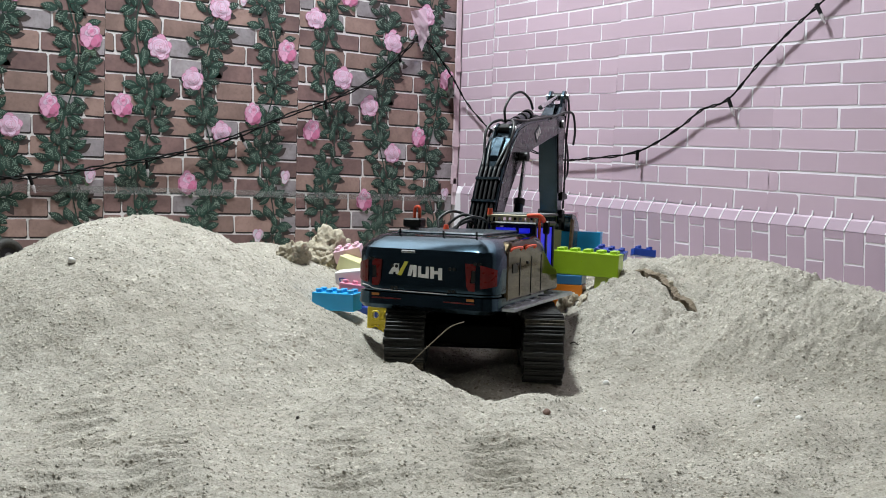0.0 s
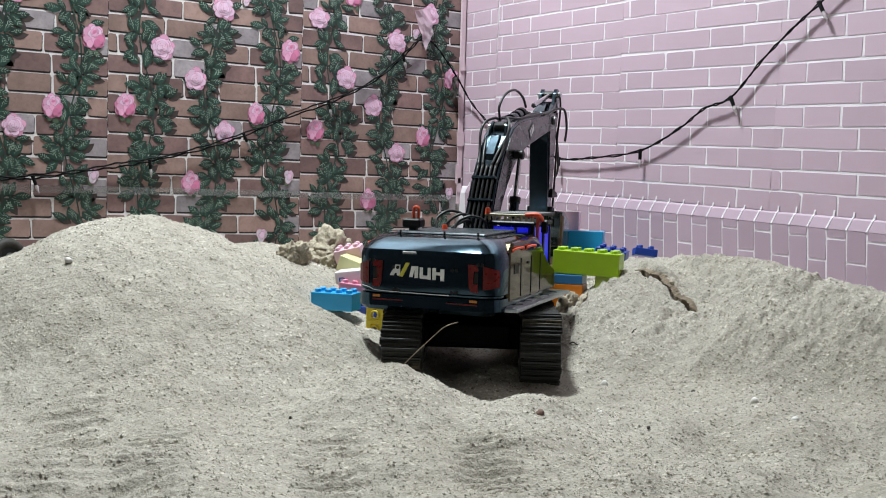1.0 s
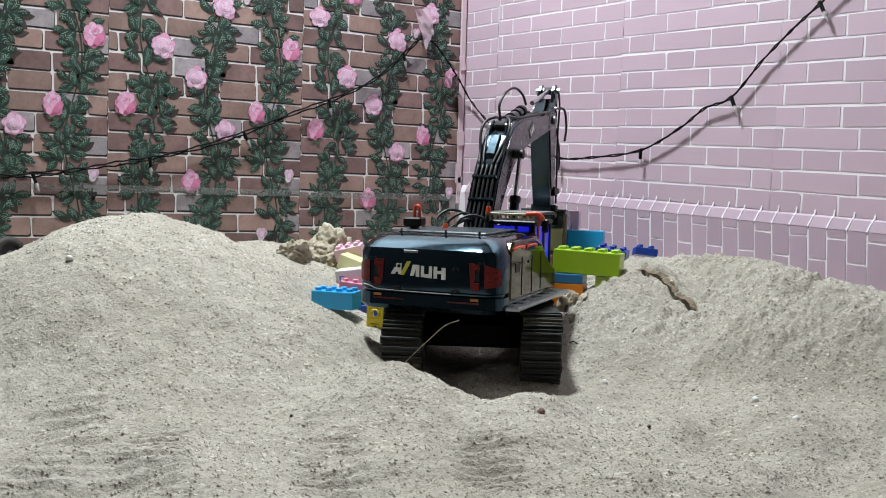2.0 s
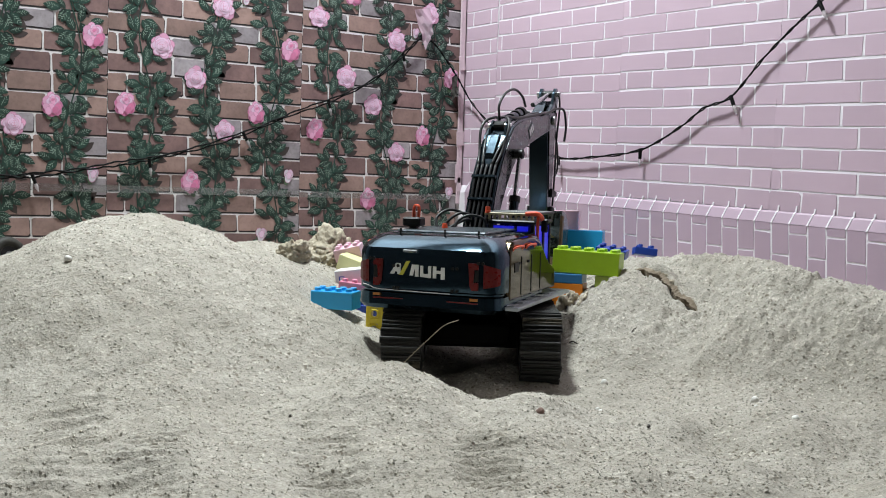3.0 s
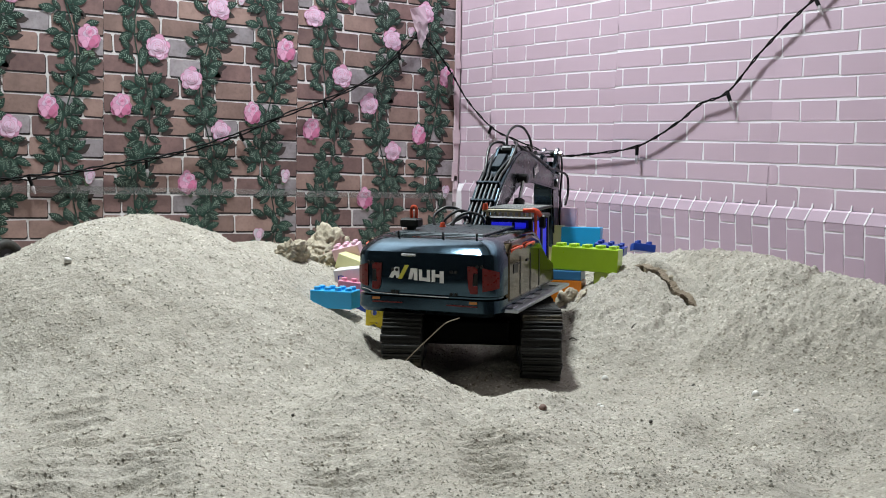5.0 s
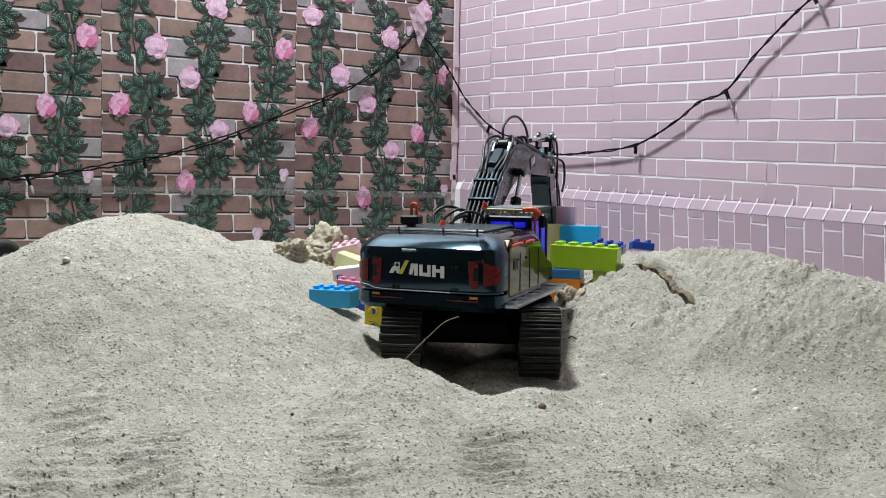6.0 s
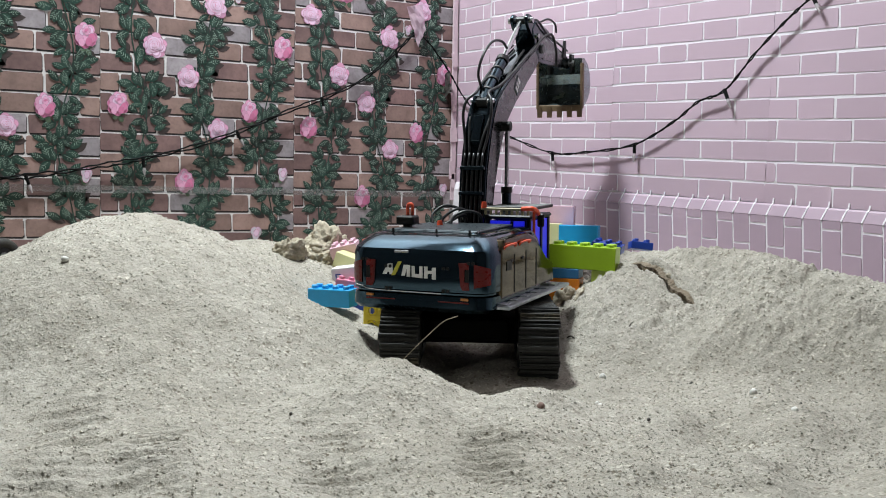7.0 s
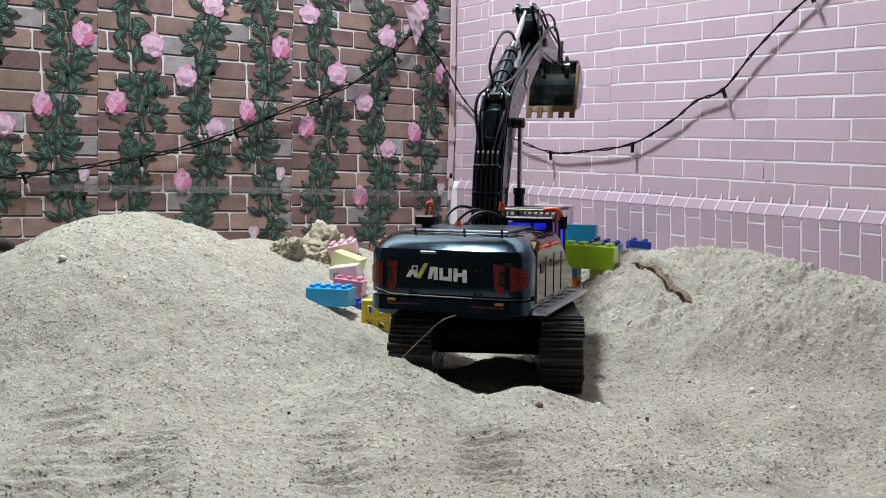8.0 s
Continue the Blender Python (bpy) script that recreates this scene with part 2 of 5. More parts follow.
def smooth_path(points, steps=8):
    """A Catmull-Rom line through a few points."""
    p = [Vector(x) for x in points]
    p = [p[0] * 2 - p[1]] + p + [p[-1] * 2 - p[-2]]
    out = []
    for i in range(1, len(p) - 2):
        for k in range(steps):
            t = k / steps
            a, b, c, d = p[i - 1], p[i], p[i + 1], p[i + 2]
            out.append(0.5 * ((2 * b) + (c - a) * t + (2 * a - 5 * b + 4 * c - d) * t * t + (3 * b - a - 3 * c + d) * t ** 3))
    return out + [p[-2]]


def add_tube(bm, points, r, steps=8, seg=7, path=None):
    line = path or smooth_path(points, steps)
    rings = []
    up = Vector((0.31, 0.2, 0.93))
    for i, q in enumerate(line):
        d = (line[min(i + 1, len(line) - 1)] - line[max(i - 1, 0)]).normalized()
        u = d.cross(up).normalized()
        w = d.cross(u)
        rings.append([bm.verts.new(q + r * (math.cos(2 * math.pi * k / seg) * u + math.sin(2 * math.pi * k / seg) * w)) for k in range(seg)])
    for a, b in zip(rings, rings[1:]):
        for k in range(seg):
            bm.faces.new((a[k], a[(k + 1) % seg], b[(k + 1) % seg], b[k]))
    bm.faces.new(rings[0][::-1])
    bm.faces.new(rings[-1])
    return bm


def tube(points, r, steps=8, seg=7):
    return add_tube(bmesh.new(), points, r, steps, seg)


# ---------- room ----------
WY, WX = 1.86, 1.19  # the rose wall's face and the pink wall's face


def slab(name, lo, hi, material, label):
    c = [(a + b) / 2 for a, b in zip(lo, hi)]
    s = [b - a for a, b in zip(lo, hi)]
    return tagged(part(name, box(c, s), material), label, "wall" if "wall" in name else name, kind="structure")


GROW = pose(0, 0, 0.24) @ Matrix.Scale(1.07, 4) @ pose(0, 0, -0.24)  # the papered walls are drawn up at 1 : 1.07
NY, NX = 1.07 * (WY + 0.004), 1.07 * (WX + 0.004)
slab("wall_north", (-2.2, NY, -0.3), (NX + 0.15, NY + 0.15, 2.6), PLASTER, "plastered wall behind rose-printed brick wallpaper")
slab("wall_east", (NX, -1.75, -0.3), (NX + 0.15, NY, 2.6), PLASTER, "plastered wall behind pink brick foam panels")
# two walls out of view, dark so that less light bounces back
slab("wall_west", (-2.35, -1.75, -0.3), (-2.2, NY + 0.15, 2.6), DARK_WALL, "unseen plain wall, kept dark to hold back bounce light")
slab("wall_south", (-2.2, -1.9, -0.3), (NX + 0.15, -1.75, 2.6), DARK_WALL, "unseen plain wall, kept dark to hold back bounce light")
slab("ceiling", (-2.35, -1.9, 2.6), (NX + 0.15, NY + 0.15, 2.7), CEILING, "plain white painted ceiling")
# dark floor out of view, added so the tail doesn't mirror bright sand
slab("floor", (-2.35, -1.9, -0.16), (NX + 0.15, NY + 0.15, -0.06), FLOOR, "unseen dark smooth floor round the sand bed, added for dark reflections")

# ---------- sand ----------


def lattice(seed, n=64):
    return np.random.RandomState(seed).rand(n, n)


def value_noise(x, y, scale, seed):
    g = lattice(seed)
    u, v = x * scale + 17.3, y * scale + 9.1
    i, j = np.floor(u).astype(int), np.floor(v).astype(int)
    fu, fv = u - i, v - j
    fu, fv = fu * fu * (3 - 2 * fu), fv * fv * (3 - 2 * fv)
    a, b = g[i % 64, j % 64], g[(i + 1) % 64, j % 64]
    c, d = g[i % 64, (j + 1) % 64], g[(i + 1) % 64, (j + 1) % 64]
    return (a * (1 - fu) + b * fu) * (1 - fv) + (c * (1 - fu) + d * fu) * fv - 0.5


def cone(x, y, cx, cy, h, slope, soft=0.02):
    """A heap at its angle of repose with a rounded top."""
    d = np.sqrt((x - cx) ** 2 + (y - cy) ** 2 + soft * soft) - soft
    return h - slope * d


def smax(a, b, k=0.03):
    t = np.clip(0.5 + 0.5 * (a - b) / k, 0, 1)
    return b * (1 - t) + a * t + k * t * (1 - t)


def bump_at(x, y, cx, cy, h, r):
    return h * np.exp(-(((x - cx) ** 2 + (y - cy) ** 2) / (r * r)))


def ground_height(x, y, rough=True):
    x, y = np.asarray(x, float), np.asarray(y, float)
    z = 0.022 * value_noise(x, y, 5.0, 3) + 0.026 * value_noise(x, y, 10.0, 4) + 0.014 * value_noise(x, y, 19.0, 14)
    warp = 0.05 * value_noise(x, y, 7.0, 11)
    # heap before the rose wall
    z = smax(z, cone(x, y, 0.385, 1.43, 0.205, 0.66, 0.11) + warp * 0.35)
    z = smax(z, cone(x, y, 0.22, 1.46, 0.120, 0.50, 0.06) + warp * 0.3)
    z = smax(z, cone(x, y, 0.60, 1.55, 0.160, 0.52, 0.06) + warp * 0.4)
    z = smax(z, cone(x, y, 0.80, 1.66, 0.135, 0.50, 0.08) + warp * 0.4)
    z = smax(z, 0.072 - 0.35 * np.abs(y - 1.42) - 0.35 * np.abs(x - 0.69), 0.02)
    # bank against the pink wall
    foot = np.interp(y, [0.3, 0.6, 0.8, 0.95, 1.22, 1.5], [1.22, 1.12, 1.03, 0.95, 1.010, 1.08])
    top = np.interp(y, [0.5, 0.8, 0.95, 1.05, 1.25, 1.6, 1.86], [0.095, 0.120, 0.140, 0.160, 0.154, 0.13, 0.12])
    top = top - 0.22 * np.clip(x - 1.15, 0, 1)
    bank = 0.78 * (x - foot) + warp * 0.35
    bank = top - smax(top - bank, 0 * x - 0.002, 0.03)
    z = smax(z, bank, 0.025)
    z = smax(z, cone(x, y, 1.085, 1.165, 0.122, 0.62, 0.05) + warp * 0.2, 0.02)
    z = smax(z, cone(x, y, 1.10, 1.36, 0.110, 0.5, 0.06), 0.02)
    # low heaps before the tracks
    z = smax(z, cone(x, y, 0.545, 0.985, 0.048, 0.45, 0.02) + warp * 0.12, 0.02)
    z = smax(z, cone(x, y, 0.655, 0.875, 0.030, 0.42, 0.015) + warp * 0.12, 0.015)
    z = z - bump_at(x, y, 0.66, 1.02, 0.012, 0.07)
    z = z + bump_at(x, y, 0.30, 0.98, 0.016, 0.12) + bump_at(x, y, 0.42, 0.90, 0.010, 0.06) - bump_at(x, y, 0.36, 0.72, 0.010, 0.06)
    z = z - bump_at(x, y, 0.612, 1.330, 0.040, 0.055)
    # track prints
    for ang, off, lo, hi in ((0.285, 0.013, 0.78, 1.04), (0.5, -0.095, 0.74, 1.04), (0.4, -0.041, 0.80, 1.12), (0.285, 0.09, 0.80, 1.15)):
        a = x * math.sin(ang) + y * math.cos(ang)
        b = x * math.cos(ang) - y * math.sin(ang) + off
        m = np.exp(-((b / 0.033) ** 4)) * np.clip((a - lo) / 0.05, 0, 1) * np.clip((hi - a) / 0.1, 0, 1)
        z = z + m * (0.0042 * np.sin(a * 2 * math.pi / 0.019 + 4 * value_noise(x, y, 9.0, 21)) - 0.002) * (0.7 + value_noise(x, y, 22.0, 8))
    rugged = np.clip((z - 0.010) / 0.05, 0, 1) * np.clip((x - 0.88) / 0.06, 0, 1)
    if rough:
        z = z + 0.0060 * value_noise(x, y, 34.0, 5) + 0.0030 * value_noise(x, y, 80.0, 6)
        # crumbs of a few millimetres, coarser and thicker on the bank
        crumb = np.abs(value_noise(x, y, 125.0, 7)) + 0.8 * np.abs(value_noise(x, y, 210.0, 9))
        pits = np.clip(value_noise(x, y, 150.0, 12) - 0.22, 0, 1)
        z = z + (0.0030 + 0.0050 * rugged) * crumb - (0.0045 + 0.012 * rugged) * pits
        z = z + rugged * (0.016 * np.abs(value_noise(x, y, 28.0, 31)) + 0.010 * np.abs(value_noise(x, y, 62.0, 32)))
    # the slip edge in the bank: a low scarp with a dark gap under it
    u = (x - 1.088) * -0.115 + (y - 1.182) * -0.993
    v = (x - 1.088) * 0.993 + (y - 1.182) * -0.115 + 0.003 * np.sin(u * 75) + 0.0018 * np.sin(u * 190)
    scarp = 0.013 * np.clip((v + 0.001) / 0.003, 0, 1) * np.exp(-np.clip(v, 0, 1) / 0.030) - 0.030 * np.exp(-(((v + 0.004) / 0.0060) ** 2))
    z = z + scarp * np.clip((u + 0.03) / 0.03, 0, 1) * np.clip((0.160 - u) / 0.05, 0, 1)
    return z


def spaced(parts_):
    return np.unique(np.round(np.concatenate([np.arange(a, b, s) for a, b, s in parts_]), 5))


def sand_bed():
    xs = spaced([(-0.7, -0.2, 0.04), (-0.2, 0.05, 0.015), (0.05, 1.275, 0.0024), (1.275, 1.276, 0.01)])
    ys = spaced([(-0.02, 0.5, 0.015), (0.5, 1.34, 0.0024), (1.34, 1.60, 0.0034), (1.60, 1.994, 0.006), (1.994, 1.995, 0.01)])
    gx, gy = np.meshgrid(xs, ys)
    gz = ground_height(gx, gy)
    # the bed thins out to the unseen floor behind and beside, which the tail mirrors dark
    edge = np.minimum(np.clip((gy + 0.02) / 0.32, 0, 1), np.clip((gx + 0.7) / 0.35, 0, 1))
    gz = gz * edge - 0.07 * (1 - edge) ** 1.5
    v = np.stack([gx, gy, gz], -1).reshape(-1, 3)
    ny, nx = gx.shape
    i = np.arange(ny * nx).reshape(ny, nx)
    f = np.stack([i[:-1, :-1], i[:-1, 1:], i[1:, 1:], i[1:, :-1]], -1).reshape(-1, 4)
    me = bpy.data.meshes.new("ground")
    me.from_pydata(v.tolist(), [], f.tolist())
    me.materials.append(SAND)
    me.polygons.foreach_set("use_smooth", [True] * len(me.polygons))
    return tagged(new("ground", me), "grey-beige sand bed heaped up along two papered walls", "sand", kind="structure")


sand_bed()

# ---------- toy excavator ----------
HUB = (0.7855, 1.1887)  # middle of the tracks
HEADING = 34.2
BOOM_FOOT = (-0.0138, 0.0608, 0.1627)
HOUSE_OFF = -0.007  # the turntable sits off the tracks' middle
BOOM_LEN, BOOM_DROP, STICK_LEN = 0.3867, -0.0185, 0.166
PIN_A = (0.186, 0.092)  # arm cylinder on the boom
PIN_B = (-0.048, 0.0385)  # arm cylinder on the stick
PIN_C = (0.1727, 0.0500)  # boom cylinder on the boom
PIN_D = (0.120, 0.118)  # boom cylinder on the house (y, z)
TAIL, HALF = 0.1593, 0.0985


def rounded_plan(hw, y0, y1, r, seg=5):
    """Plan outline with rounded tail corners, run anticlockwise."""
    pts = []
    for k in range(seg + 1):
        a = math.pi + k / seg * math.pi / 2
        pts.append((-hw + r + r * math.cos(a), y0 + r + r * math.sin(a)))
    for k in range(seg + 1):
        a = 1.5 * math.pi + k / seg * math.pi / 2
        pts.append((hw - r + r * math.cos(a), y0 + r + r * math.sin(a)))
    return pts + [(hw, y1), (-hw, y1)]


def loft(levels, mats=None):
    """levels: plan outlines with their height, bottom to top; all with the same count."""
    bm = bmesh.new()
    rings = [[bm.verts.new((x, y, z)) for x, y in plan] for plan, z in levels]
    n = len(rings[0])
    for k, (a, b) in enumerate(zip(rings, rings[1:])):
        for i in range(n):
            f = bm.faces.new((a[i], a[(i + 1) % n], b[(i + 1) % n], b[i]))
            f.material_index = mats[k] if mats else 0
    bm.faces.new(rings[0][::-1])
    top = bm.faces.new(rings[-1])
    if mats:
        top.material_index = mats[-1]
    bmesh.ops.recalc_face_normals(bm, faces=bm.faces)
    return bm


def plate(points, y, thick, material, parent, name, label=""):
    """A flat shape in the x-z plane, thick towards the tail."""
    bm = bmesh.new()
    a = [bm.verts.new((x, y, z)) for x, z in points]
    b = [bm.verts.new((x, y - thick, z)) for x, z in points]
    n = len(points)
    bm.faces.new(a)
    bm.faces.new(b[::-1])
    for i in range(n):
        bm.faces.new((a[i], b[i], b[(i + 1) % n], a[(i + 1) % n]))
    bmesh.ops.recalc_face_normals(bm, faces=bm.faces)
    return part(name, bm, material, parent, label)


def build_house(excavator):
    yf = 0.03
    P = lambda d, lift=0.0: rounded_plan(HALF - d, -TAIL + d + lift, yf, 0.024)
    lv = [(P(0.009), 0.0930), (P(0.003), 0.0945), (P(-0.001), 0.1000), (P(0.000), 0.1150), (P(0.0035), 0.1165), (P(0.0035), 0.1185), (P(0.0), 0.1205),
          (P(0.0), 0.1660), (P(0.002), 0.1725), (P(0.006, 0.004), 0.1790), (P(0.0125, 0.009), 0.1860), (P(0.019, 0.014), 0.1895), (P(0.024, 0.018), 0.1905)]
    house = part("house", loft(lv), PAINT, excavator, "glossy blue-black counterweight and engine hood", smooth=True)
    house.data.set_sharp_from_angle(angle=radians(28))
    # deck on the hood
    part("hood_deck", box((0, -0.045, 0.1920), (0.124, 0.130, 0.003), 0.001), DECK, house, "dusty grey hood deck")
    part("hood_rail", rod((-0.066, -0.125, 0.1925), (0.066, -0.125, 0.1925), 0.0006, seg=6), DECK, house)
    for x in (-0.05, 0.012, 0.058):
        part("rail_post", rod((x, -0.125, 0.190), (x, -0.125, 0.1960), 0.0015, seg=8), BLACK, house)
    # lower frame and front deck
    part("swing_frame", box((0, 0.0, 0.0945), (0.150, 0.22, 0.010), 0.002), MATTE, house)
    part("turntable", rod((0, 0, 0.070), (0, 0, 0.092), 0.052, seg=28), MATTE, house)
    for s in (-1, 1):
        x0, x1 = (0.040, 0.0835) if s > 0 else (-0.0835, -0.048)
        o = [(0.029, 0.104), (0.029, 0.186), (0.050, 0.176), (0.088, 0.146), (0.108, 0.137), (0.108, 0.104)] if s < 0 else [(0.029, 0.104), (0.029, 0.180), (0.036, 0.176), (0.036, 0.104)]
        part("side_box", prism(o, x0, x1, 0.003), PAINT, house)
        # flank panels with sloped shoulder, proud of the hood
        o = [(-0.122, 0.108), (-0.122, 0.172), (-0.108, 0.1845), (-0.020, 0.1865), (0.012, 0.178), (0.058, 0.146), (0.088, 0.136), (0.092, 0.108)]
        part("flank_panel", prism(o, s * 0.084, s * 0.1000, 0.0035), FLANK, house, "glossy black flank panel, tinted brown as mirrored sand")
        for k, (ya, yb) in enumerate(((-0.112, -0.062), (-0.056, -0.008))):
            bm = bmesh.new()
            add_tube(bm, [(s * 0.0985, ya, 0.172), (s * 0.1030, ya + 0.003, 0.1765), (s * 0.1030, yb - 0.014, 0.1765), (s * 0.0985, yb - 0.011, 0.172)], 0.0016, 6, 7)
            part("grab_rail", bm, ORANGE, house, "orange grab rail")
        for k, yy in enumerate((-0.075, -0.03, 0.012)):
            part("panel_joint", box((s * 0.1002, yy, 0.138), (0.001, 0.0012, 0.05), 0), BLACK, house)
        for yy in (-0.085, -0.045):
            part("panel_latch", box((s * 0.1006, yy, 0.155), (0.0016, 0.007, 0.0035), 0.0005), BLACK, house)
        part("side_vent", box((s * 0.1003, -0.095, 0.150), (0.0012, 0.018, 0.012), 0.0004), BLACK, house)
        tail = -0.136 if s > 0 else 0.02
        o = [(tail, 0.0985), (tail, 0.1035), (0.112, 0.1035), (0.118, 0.1005), (0.112, 0.0985)]
        part("side_step", prism(o, s * 0.080, s * 0.1165, 0.0012), STEP, house, "dull steel step along the flank")
        for k in range(6 if s > 0 else 0):
            part("step_rib", box((s * 0.103, -0.12 + k * 0.04, 0.1042), (0.011, 0.020, 0.0014), 0.0004), STEP, house)
    y = -TAIL - 0.0002
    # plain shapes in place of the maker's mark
    z0, z1 = 0.1365, 0.1535
    shapes = [[(-0.061, z0 + 0.003), (-0.0535, z1), (-0.0475, z1), (-0.0475, z0 + 0.003), (-0.0515, z0 + 0.003), (-0.0518, z0 + 0.006), (-0.0545, z0 + 0.006), (-0.0555, z0 + 0.003)],
              [(-0.036, z0 + 0.002), (-0.033, z1 - 0.001), (-0.0245, z1 - 0.001), (-0.0245, z0 + 0.001), (-0.0290, z0 + 0.001), (-0.0290, z1 - 0.005), (-0.0315, z0 + 0.002)],
              [(-0.0225, z0 + 0.001), (-0.0225, z1 - 0.002), (-0.0185, z1 - 0.002), (-0.0185, z0 + 0.005), (-0.0125, z0 + 0.005), (-0.0125, z1 - 0.002), (-0.0085, z1 - 0.002), (-0.0085, z0)],
              [(-0.0065, z0), (-0.0065, z1 - 0.002), (-0.0020, z1 - 0.002), (-0.0020, z0 + 0.010), (0.0035, z0 + 0.010), (0.0035, z1 - 0.003), (0.0085, z1 - 0.003), (0.0085, z0 - 0.001), (0.0035, z0 - 0.001), (0.0035, z0 + 0.006), (-0.0020, z0 + 0.006), (-0.0020, z0)]]
    for s in shapes:
        plate([(x * 1.08 + 0.0175, z) for x, z in s], y, 0.0006, WHITE_PRINT, house, "mark_shape", "white mark")
    plate([(-0.0357, z0 + 0.002), (-0.0260, z1 + 0.003), (-0.0206, z1 + 0.003), (-0.0303, z0 + 0.002)], y, 0.0008, YELLOW_PRINT, house, "mark_slash", "yellow slash")
    # tail lamps
    for s in (-1, 1):
        q = lambda pts: [(s * a, b) for a, b in pts]
        plate(q([(0.058, 0.158), (0.0715, 0.158), (0.0715, 0.150), (0.066, 0.150), (0.065, 0.134), (0.0715, 0.134), (0.0715, 0.124), (0.063, 0.124), (0.060, 0.130)]), y, 0.0014, RED_LENS, house, "tail_lamp", "red tail lamp")
        plate(q([(0.067, 0.149), (0.0715, 0.149), (0.0715, 0.135), (0.066, 0.135)]), y, 0.0008, BLACK, house, "lamp_base")
        plate(q([(0.030, 0.1090), (0.0715, 0.1090), (0.0715, 0.1070), (0.030, 0.1076)]), y - 0.001, 0.0006, RED_LENS, house, "lower_reflector", "thin dull red reflector")
        plate(q([(0.061, 0.1142), (0.0712, 0.1142), (0.0712, 0.1110), (0.061, 0.1110)]), y - 0.0012, 0.001, AMBER, house, "amber_reflector", "small amber reflector")
        for x, z in ((0.074, 0.158), (0.040, 0.150), (0.040, 0.122)):
            for dx in (-0.003, 0.003):
                part("bolt", rod((s * x + dx - 0.0 * s, y, z), (s * x + dx, y - 0.0016, z), 0.0022, seg=10), BLACK, house)
        # corner part of the lamp, turned round the corner
        bm = bmesh.new()
        r = 0.0245
        cx, cy = s * (HALF - 0.024), -TAIL + 0.024
        vs = []
        for k in range(5):
            a = math.radians(8) + k / 4 * math.radians(52)
            for z in (0.127 + 0.004 * k / 4, 0.157 - 0.006 * k / 4):
                vs.append(bm.verts.new((cx + s * (r + 0.0006) * math.sin(a), cy - (r + 0.0006) * math.cos(a), z)))
        for k in range(4):
            bm.faces.new((vs[2 * k], vs[2 * k + 2], vs[2 * k + 3], vs[2 * k + 1]))
        part("corner_lamp", bm, RED_LENS, house, "red lamp wrapped round the corner")
    # chrome line and handle
    bm = bmesh.new()
    add_tube(bm, [(-0.088, y + 0.003, 0.1245), (-0.076, y - 0.0004, 0.1225), (-0.066, y - 0.0004, 0.1195), (-0.02, y - 0.0006, 0.1185), (0.034, y - 0.0006, 0.1180)], 0.0006, 6, 6)
    part("chrome_line", bm, STEEL, house, "thin chrome line")
    part("hood_handle", box((-0.0205, y - 0.001, 0.1695), (0.020, 0.004, 0.0035), 0.001), STEEL, house, "chrome hood handle")
    # exhaust box and beacon
    part("exhaust_box", box((-0.052, -0.078, 0.2030), (0.026, 0.020, 0.012), 0.002), BLACK, house, "black exhaust box")
    part("exhaust_cap", box((-0.052, -0.078, 0.1945), (0.010, 0.010, 0.008), 0.001), BLACK, house)
    bm = bmesh.new()
    add_tube(bm, [(-0.0535, -0.074, 0.207), (-0.0535, -0.074, 0.2215), (-0.0500, -0.074, 0.2245), (-0.0465, -0.074, 0.2215), (-0.0465, -0.074, 0.207)], 0.0022, 6, 8)
    part("beacon", bm, ORANGE, house, "orange beacon hoop")
    part("filler_cap", rod((-0.026, -0.030, 0.193), (-0.026, -0.030, 0.200), 0.0045, 0.003, 12), ORANGE, house, "orange filler cap")
    # boom foot brackets and hose loops
    for s in (-1, 1):
        o = [(0.012, 0.110), (0.018, 0.168), (0.040, 0.188), (0.060, 0.184), (0.075, 0.150), (0.105, 0.132), (0.125, 0.125), (0.125, 0.108)]
        part("boom_bracket", prism(o, BOOM_FOOT[0] + s * 0.026, BOOM_FOOT[0] + s * 0.032, 0.001), PAINT_GREY, house)
    loops = [((-0.048, -0.005, 0.192), (-0.052, 0.004, 0.206), (-0.040, 0.018, 0.217), (-0.022, 0.030, 0.212), (-0.016, 0.034, 0.196)),
             ((-0.040, 0.000, 0.192), (-0.034, 0.006, 0.203), (-0.020, 0.016, 0.213), (-0.008, 0.030, 0.208), (-0.012, 0.040, 0.194)),
             ((-0.022, -0.004, 0.192), (-0.018, 0.004, 0.204), (-0.004, 0.014, 0.2105), (0.012, 0.024, 0.205), (0.014, 0.030, 0.190)),
             ((-0.030, -0.004, 0.192), (-0.022, 0.010, 0.199), (-0.014, 0.026, 0.204), (-0.010, 0.040, 0.198))]
    for pts in loops:
        part("hose_loop", tube(pts, 0.0021, 8, 7), HOSE, house, "black hose loop", smooth=True)
    return house


